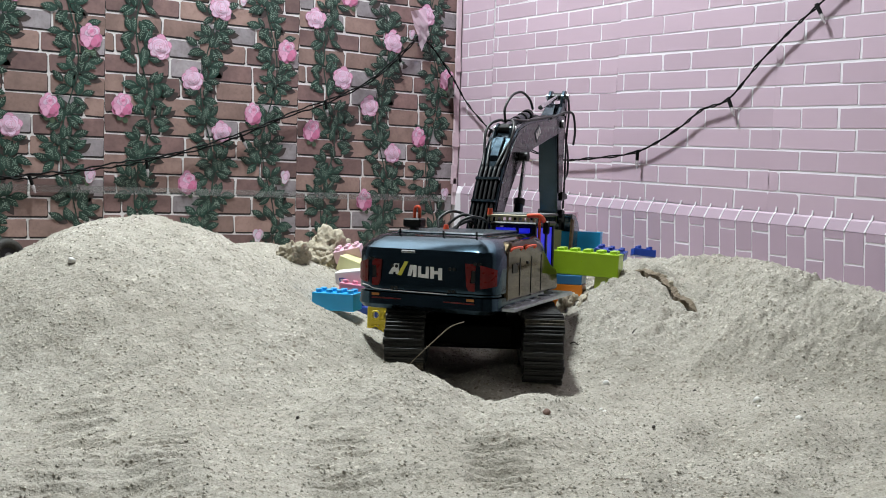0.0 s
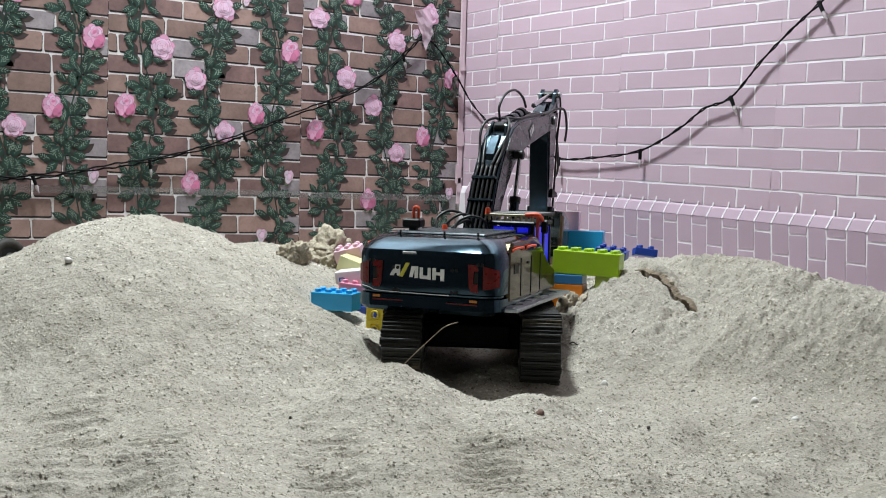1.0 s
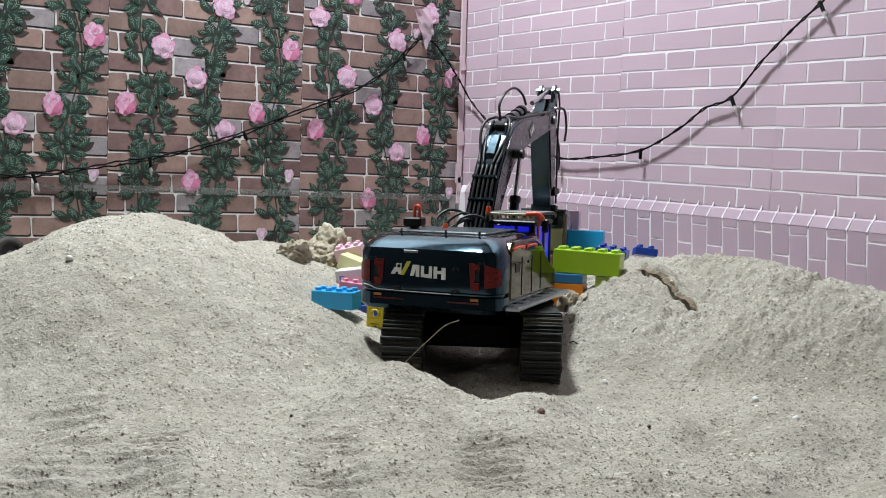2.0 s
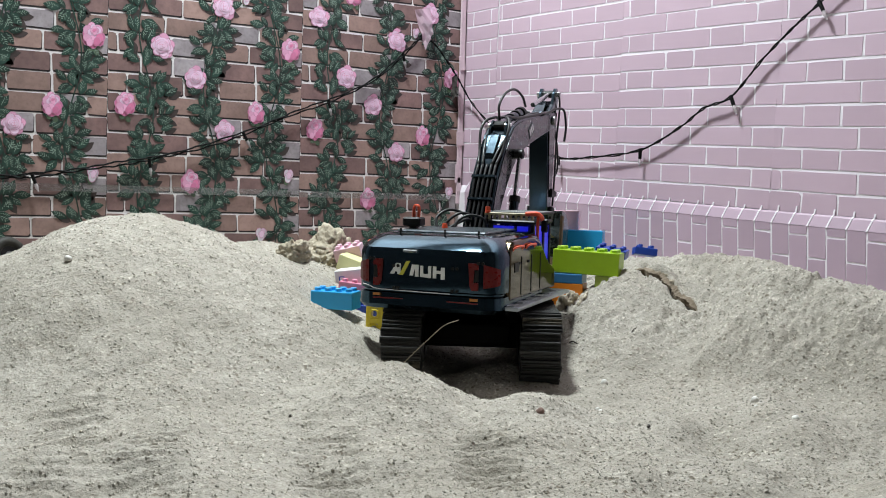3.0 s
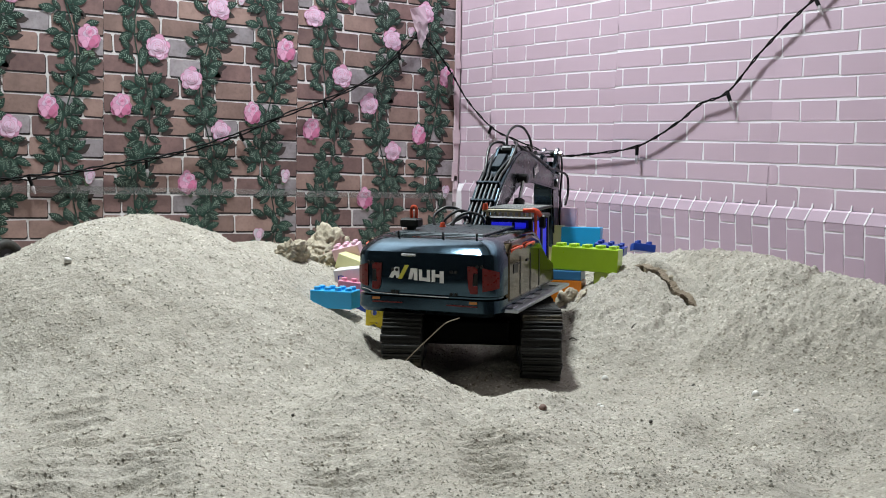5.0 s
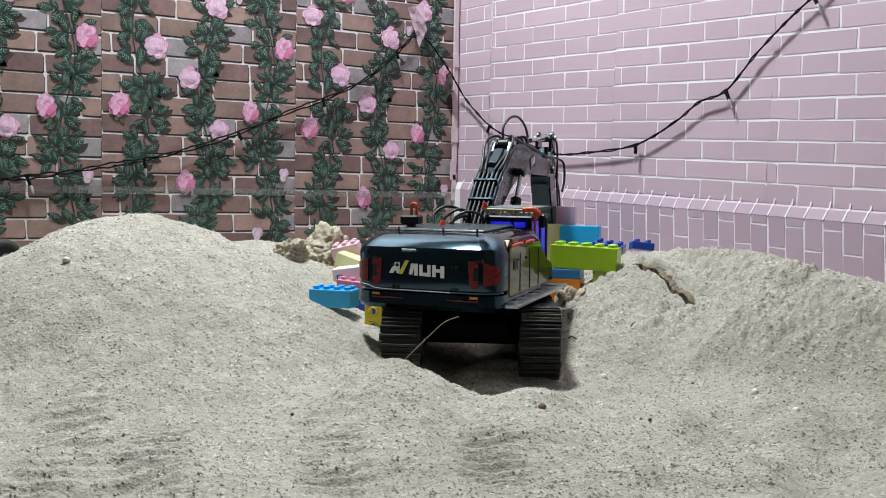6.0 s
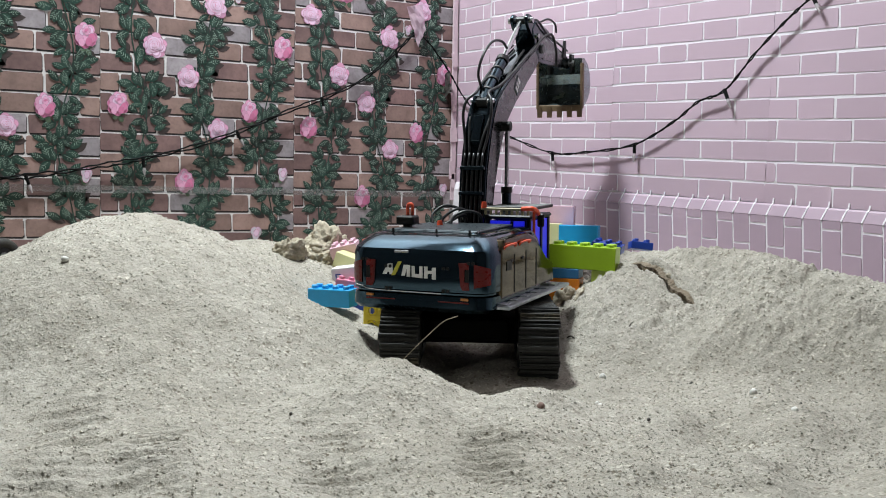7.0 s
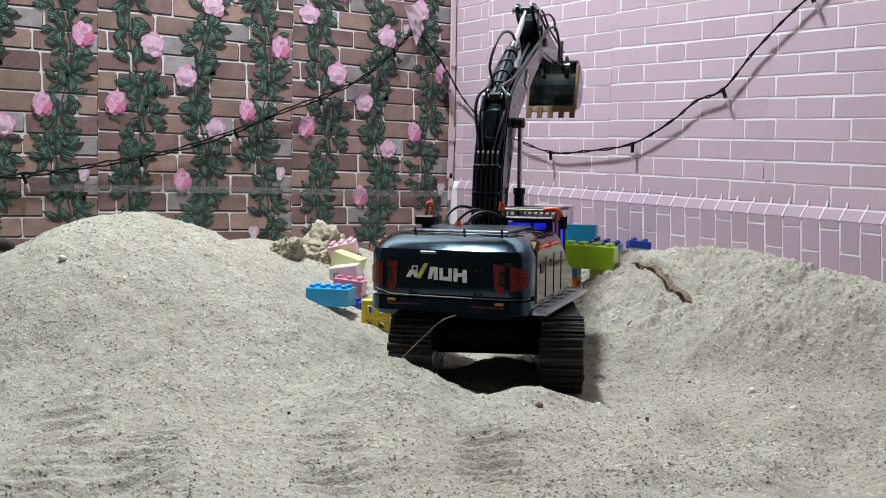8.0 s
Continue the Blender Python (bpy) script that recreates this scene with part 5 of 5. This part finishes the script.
Z = lambda x, y: float(ground_height(x, y, False))
toy_block(pose(0.648, 1.346, 0.0680, 2, 0, -50), 0.066, 0.033, 0.026, 4, 2, SKY, "sky blue four-by-two toy block lying in the sand")
SKY_DULL = M("dull_blue_plastic", (0.05, 0.20, 0.42))
toy_block(pose(1.022, 1.226, 0.122, 0, 2, -52), 0.104, 0.042, 0.036, 5, 2, LIME, "long lime green toy block on top of the pile")
toy_block(pose(0.998, 1.250, 0.066, 0, 0, -50), 0.062, 0.040, 0.041, 3, 2, ORANGE_BLOCK, "orange toy block under the lime block")
toy_block(pose(1.042, 1.196, 0.083, 0, 0, -52), 0.040, 0.034, 0.038, 2, 2, LIME_DULL, "yellow-green toy block half sunk in the sand")
toy_block(pose(0.998, 1.250, 0.1072, 0, 0, -50), 0.060, 0.040, 0.0145, 3, 2, SKY_DULL, "flat dull blue toy block between orange and lime blocks", studs=False)
toy_block(pose(1.172, 1.418, 0.094, 0, 0, -48), 0.070, 0.034, 0.088, 4, 2, SKY, "tall light blue toy block behind the pile", studs=False)
toy_block(pose(1.166, 1.480, 0.104, 0, 0, -46), 0.070, 0.030, 0.112, 4, 2, PALE_PINK, "tall pale pink toy block behind the pile", studs=False)
toy_block(pose(1.140, 1.455, 0.098, 0, 0, -48), 0.032, 0.024, 0.086, 2, 2, PALE_YELLOW, "tall pale yellow toy block behind the pile", studs=False)
toy_block(pose(1.098, 1.258, 0.146, 6, 8, -55), 0.050, 0.026, 0.014, 3, 2, NAVY, "navy blue toy block on the bank")
toy_block(pose(1.130, 1.216, 0.150, -8, 6, -30), 0.036, 0.024, 0.012, 2, 2, NAVY, "small navy blue toy block in the sand")
toy_block(pose(0.735, 1.474, 0.132, 10, -14, -40), 0.044, 0.030, 0.020, 3, 2, PALE_PINK, "pale pink toy block tipped over on the heap")
toy_block(pose(0.724, 1.446, 0.112, 4, 18, -48), 0.046, 0.032, 0.024, 3, 2, PALE_YELLOW, "pale yellow toy block leaning in the sand", studs=False)
d_block = toy_block(pose(0.712, 1.420, 0.094, 6, -8, -44), 0.044, 0.030, 0.026, 3, 2, WHITE_BLOCK, "white toy block printed with a letter", studs=False)
toy_block(pose(0.706, 1.402, 0.076, 0, 6, -42), 0.046, 0.030, 0.024, 3, 2, PINK_BLOCK, "pink toy block under the white block")
toy_block(pose(0.702, 1.352, 0.052, 0, 6, -40), 0.034, 0.026, 0.018, 2, 2, NAVY, "navy blue toy block beside the sky blue block")

font = bpy.data.curves.new("letter", "FONT")
font.body, font.size, font.extrude, font.align_x = "D", 0.018, 0.0003, "CENTER"
letter = new("printed_letter", font)
letter.data.materials.append(NAVY)
letter.parent = d_block
letter.matrix_basis = pose(-0.010, -0.0154, 0.005, 90, 0, 0)


def gear_block():
    """Yellow block with round holes through its face."""
    g = tagged(empty("perforated_block", pose(0.694, 1.290, 0.028, 0, 0, -38)), "yellow toy block with round holes standing in the sand", "toy block", "toy blocks")
    for z in (0.003, 0.0245, 0.046):
        part("cross_bar", box((0, 0, z + 0.002), (0.040, 0.020, 0.008), 0.0012), YELLOW, g)
    for x in (-0.017, 0.0, 0.017):
        part("upright", box((x, 0, 0.0265), (0.0075, 0.0195, 0.045), 0.0012), YELLOW, g)
    for x in (-0.0085, 0.0085):
        for z in (0.0155, 0.0370):
            bm = bmesh.new()
            path = [Vector((x + 0.0058 * math.cos(a), -0.010, z + 0.0058 * math.sin(a))) for a in [k * math.pi / 8 for k in range(17)]]
            part("hole_rim", add_tube(bm, None, 0.0016, path=path, seg=6), YELLOW, g)
    return g


gear_block()

# ---------- clods, pebbles, litter ----------
CLOD = mat("damp_sand_clod", (0.47, 0.415, 0.325), 0.95, vary=0.6, scale=70, bump=0.6, bump_scale=420, dark=(0.27, 0.22, 0.15))


def clod(at, r, squash, seed, material, name="sand_clod", label="crumbly clod of damp sand on the heap", cat="sand clod", sub=5, amp=0.36):
    bm = bmesh.new()
    bmesh.ops.create_icosphere(bm, subdivisions=sub, radius=1)
    for v in bm.verts:
        p = v.co * 1.6 + Vector((seed * 3.1, seed * 1.7, seed))
        d = 1 + amp * noise.noise(p) + amp * 0.5 * noise.noise(p * 2.7) + amp * 0.45 * noise.noise(p * 6) + amp * 0.25 * noise.noise(p * 15)
        v.co = Vector((v.co.x * d, v.co.y * d, v.co.z * d * squash)) * r
    ob = part(name, bm, material, smooth=True)
    ob.matrix_world = pose(*at, seed * 7, seed * 13, seed * 31)
    return tagged(ob, label, cat, name.replace("_", " ") + "s")


for at, r, s, k in (((0.722, 1.528, 0.142), 0.036, 1.0, 1), ((0.752, 1.512, 0.122), 0.026, 0.9, 2), ((0.694, 1.506, 0.118), 0.028, 0.8, 3), ((0.640, 1.486, 0.136), 0.026, 0.7, 4)):
    clod(at, r, s, k, CLOD)
rng = random.Random(17)
for k in range(5):
    t = k / 6
    x, y = 1.092 - 0.013 * t + rng.uniform(-0.002, 0.004), 1.172 - 0.105 * t
    r = rng.uniform(0.0035, 0.0065)
    clod((x, y, Z(x + 0.004, y) + r * 0.15), r, 0.7, k + 7, CLOD, label="crumbly clod on the slip edge of the bank", sub=3, amp=0.45)
for at, r, q, k in (((0.968, 1.205, 0.076), 0.020, 0.5, 41), ((0.985, 1.190, 0.080), 0.016, 0.5, 42)):
    clod(at, r, q, k, CLOD, label="flat slab of damp sand beside the tracks", sub=4, amp=0.5)
DAMP = mat("damp_crust", (0.25, 0.20, 0.145), 0.95, vary=0.7, scale=90, bump=0.8, bump_scale=420, dark=(0.12, 0.09, 0.06))


def sand_crust():
    """The crust that overhangs the slip edge, with a dark gap beneath."""
    rng = random.Random(29)
    v, f, idx = [], [], []
    n, wob = 96, 0.0
    for i in range(n + 1):
        u = -0.022 + 0.172 * i / n
        wob = 0.7 * wob + rng.uniform(-0.0022, 0.0022)
        fade = min(1.0, i / 6, (n - i) / 14)
        bx, by = 1.088 - 0.115 * u, 1.182 - 0.993 * u
        s = -0.003 * math.sin(u * 75) - 0.0018 * math.sin(u * 190) + wob
        high = Z(bx + 0.012, by) + 0.001 - 0.010 * (1 - fade)
        t = (0.003 + 0.006 * abs(math.sin(u * 34 + 0.6))) * fade + 0.001
        lip = -0.007 * fade + rng.uniform(-0.0016, 0.0016)
        for dv, z in ((0.034, Z(bx + 0.034, by) - 0.006), (0.014, high + 0.0012 * rng.random()), (0.003, high + 0.0015 * rng.random()), (lip, high - 0.0022), (lip + rng.uniform(-0.001, 0.002), high - t), (0.006, high - t - 0.006)):
            v.append((bx + (s + dv) * 0.993, by - (s + dv) * 0.115, z + rng.uniform(-0.0006, 0.0006)))
    for i in range(n):
        for j in range(5):
            a = i * 6 + j
            f.append([a, a + 1, a + 7, a + 6])
            idx.append(0 if j < 2 else 1)
    crust = flat_mesh("sand_crust", v, f, [SAND, DAMP], idx, None, "broken crust of damp sand overhanging the slip edge")
    return tagged(crust, category="sand crust")


sand_crust()
PEBBLE = mat("white_pebble", (0.72, 0.70, 0.66), 0.6, vary=0.25, scale=150)
DARK_PEBBLE = mat("dark_pebble", (0.07, 0.06, 0.052), 0.7, vary=0.4, scale=150)
RUST = mat("rusty_shard", (0.27, 0.17, 0.14), 0.8, vary=0.4, scale=150)
for k, (x, y, r, m) in enumerate(((0.872, 1.005, 0.0050, PEBBLE), (0.912, 0.791, 0.0050, PEBBLE), (0.779, 0.908, 0.0034, PEBBLE), (0.752, 0.872, 0.0034, PEBBLE), (0.870, 0.700, 0.0040, PEBBLE), (0.885, 0.765, 0.0028, PEBBLE),
                                  (0.610, 1.290, 0.0040, PEBBLE), (0.262, 1.300, 0.0048, PEBBLE), (0.330, 1.735, 0.008, PEBBLE), (0.938, 0.912, 0.0028, DARK_PEBBLE), (0.744, 0.785, 0.0022, DARK_PEBBLE), (0.905, 0.720, 0.0020, DARK_PEBBLE), (0.638, 0.834, 0.0042, RUST), (0.480, 0.990, 0.0018, DARK_PEBBLE), (0.413, 0.961, 0.0018, DARK_PEBBLE))):
    name, lab = ("white_pebble", "small round white pebble on the sand") if m is PEBBLE else ("dark_pebble", "small dark stone on the sand") if m is DARK_PEBBLE else ("shard", "small rust-red shard on the sand")
    clod((x, y, Z(x, y) + r * 0.55), r, 0.8, k + 20, m, name, lab, "pebble", 2, 0.2)

STRAW = mat("dry_straw", (0.30, 0.25, 0.18), 0.7, vary=0.4, scale=120)
BARK = mat("dark_bark", (0.05, 0.038, 0.028), 0.8, vary=0.5, scale=150)
tagged(part("straw", tube([(0.549, 0.990, 0.036), (0.560, 0.975, 0.056), (0.574, 0.958, 0.078), (0.586, 0.944, 0.095), (0.596, 0.931, 0.102)], 0.0005, 6, 6), STRAW), "thin dry straw stuck in the low sand heap", "straw")
for k, (x, y, a, ln) in enumerate(((0.925, 1.115, 20, 0.030), (0.965, 1.060, -20, 0.022), (1.085, 0.865, 30, 0.018), (0.905, 1.120, 65, 0.016))):
    c, s = math.cos(radians(a)), math.sin(radians(a))
    pts = [(x + c * t * ln, y - s * t * ln, Z(x + c * t * ln, y - s * t * ln) + 0.002 + 0.002 * math.sin(t * 5)) for t in (0, 0.35, 0.7, 1)]
    tagged(part("twig", tube(pts, 0.0010, 5, 6), BARK), "short dark twig lying on the sand", "twig", "twigs")


def toy_wheel():
    w = tagged(empty("old_toy", pose(0.252, 1.690, 0.126, 78, 0, 20)), "black toy car tyre half hidden behind the sand heap", "toy")
    path = [Vector((0.021 * math.cos(a), 0.021 * math.sin(a), 0)) for a in [k * math.pi / 16 for k in range(33)]]
    part("rubber_ring", add_tube(bmesh.new(), None, 0.0085, path=path, seg=12), RUBBER, w, "black rubber tyre", smooth=True)
    part("rim", rod((0, 0, -0.004), (0, 0, 0.004), 0.014, seg=20), BLACK, w)
    part("hub", rod((0, 0, -0.006), (0, 0, 0.006), 0.006, seg=14), DULL_STEEL, w, "dull steel hub")


toy_wheel()


def sand_grains():
    """Loose coarse grains on the surface."""
    rng = np.random.RandomState(4)
    n = 52000
    x = rng.uniform(0.1, 1.18, n)
    y = 0.55 + rng.rand(n) ** 1.3 * 1.2
    z = ground_height(x, y)
    r = 0.00045 + 0.0014 * rng.rand(n) ** 4
    base = np.array([(1, 0, 0), (-0.9, 0.2, 0), (0, 1, 0.1), (0.1, -1, 0), (0, 0, 0.8), (0, 0, -0.8)])
    tri = np.array([(0, 2, 4), (2, 1, 4), (1, 3, 4), (3, 0, 4), (2, 0, 5), (1, 2, 5), (3, 1, 5), (0, 3, 5)])
    v = (base[None] * r[:, None, None] + np.stack([x, y, z + r * 0.3], -1)[:, None]).reshape(-1, 3)
    f = (tri[None] + (np.arange(n) * 6)[:, None, None]).reshape(-1, 3)
    me = bpy.data.meshes.new("sand_grains")
    me.from_pydata(v.tolist(), [], f.tolist())
    me.materials.append(mat("loose_grain", (0.46, 0.425, 0.365), 0.85, island=0.42))
    return tagged(new("sand_grains", me), "coarse loose grains strewn over the sand", "sand grains", kind="stuff")


sand_grains()

# ---------- what moves ----------
# seconds, swing heading, nose-down, boom, stick, bucket
JOINTS = [
    (0.0, 56.2, -0.7, 34.2, -86, -100), (0.3, 54.2, -1.1, 34.4, -91, -100), (0.5, 53.6, -1.2, 34.4, -92, -100), (1.0, 53.6, -1.2, 34.4, -91, -100),
    (1.5, 53.5, -1.2, 34.5, -83, -100), (1.7, 53.4, -1.2, 34.4, -79, -100), (2.2, 53.4, -1.1, 34.4, -84, -100), (2.8, 53.4, -1.1, 34.4, -90, -100),
    (3.2, 53.4, -1.1, 34.2, -89, -100), (3.3, 53.3, -1.1, 30.5, -90, -100), (3.5, 53.3, -1.1, 21.3, -92, -102), (3.7, 53.3, -1.8, 19.5, -92, -104),
    (4.0, 53.6, -3.4, 16.8, -90, -106), (4.5, 53.8, -4.2, 14.8, -90, -108), (4.7, 53.8, -4.0, 14.0, -88, -108), (5.2, 53.5, -3.2, 12.8, -84, -108),
    (5.8, 53.3, -2.6, 12.2, -81, -106), (6.0, 53.1, -1.9, 18.3, -74, -104), (6.2, 53.5, -1.7, 25.0, -63, -98), (6.5, 54.3, -1.9, 36.8, -28, -86),
    (6.7, 55.6, -2.2, 43.8, -14, -88), (6.8, 55.9, -2.4, 47.6, -9.5, -90), (7.0, 56.2, -2.8, 53.0, -4, -92), (7.3, 54.6, -2.8, 53.3, -4.5, -98),
    (7.5, 52.7, -2.7, 53.4, -5, -104), (7.7, 51.6, -2.0, 53.8, -6, -108), (8.0, 51.0, -1.3, 54.2, -7, -110),
]
# seconds, place of the tracks' middle, their heading
DRIVE = [(0.0, 0.7855, 1.1887, 34.2), (7.35, 0.7855, 1.1887, 34.2), (7.5, 0.783, 1.180, 34.3), (7.7, 0.776, 1.155, 35.0), (8.0, 0.755, 1.096, 36.0)]


def between(table, t):
    ts = [r[0] for r in table]
    return [float(np.interp(t, ts, [r[k] for r in table])) for k in range(1, len(table[0]))]


def span(a, b):
    """A pose at a whose +y points to b, for a ram in the boom's plane."""
    d = Vector(b) - Vector(a)
    return Matrix.Translation(a) @ pose(0, 0, 0, math.degrees(math.atan2(d.z, d.y)))


def motions():
    times = [k / 10 for k in range(81)]
    rows = {ob: [] for ob in (excavator, house, cab, boom, stick, bucket, arm_ram, arm_rod)}
    for a, b in boom_rams:
        rows[a], rows[b] = [], []
    for t in times:
        x, y, head = between(DRIVE, t)
        swing, nose, bo, st, bk = between(JOINTS, t)
        rows[excavator].append((t, pose(x, y, 0, 0, 0, -head)))
        h = pose(HOUSE_OFF, 0, 0, 0, 0, head - swing) @ pose(0, 0, 0.09, -nose) @ pose(0, 0, -0.09)
        m_boom = pose(*BOOM_FOOT, bo)
        tip = m_boom @ Vector((0, BOOM_LEN, BOOM_DROP))
        m_stick = Matrix.Translation(tip) @ pose(0, 0, 0, st)
        m_bucket = Matrix.Translation(m_stick @ Vector((0, STICK_LEN, 0))) @ pose(0, 0, 0, bk)
        rows[house].append((t, h))
        rows[cab].append((t, h))
        rows[boom].append((t, h @ m_boom))
        rows[stick].append((t, h @ m_stick))
        rows[bucket].append((t, h @ m_bucket))
        a, b = m_boom @ Vector((0, *PIN_A)), m_stick @ Vector((0, *PIN_B))
        way = span(a, b)
        rows[arm_ram].append((t, h @ way))
        rows[arm_rod].append((t, h @ Matrix.Translation(b) @ way.to_3x3().to_4x4()))
        for s, (barrel, piston) in zip((-1, 1), boom_rams):
            off = s * 0.029
            d = Vector((BOOM_FOOT[0] + off, *PIN_D))
            c = m_boom @ Vector((off, *PIN_C))
            way = span(d, c)
            rows[barrel].append((t, h @ way))
            rows[piston].append((t, h @ Matrix.Translation(c) @ way.to_3x3().to_4x4()))
    for ob, r in rows.items():
        walk(ob, r)


motions()
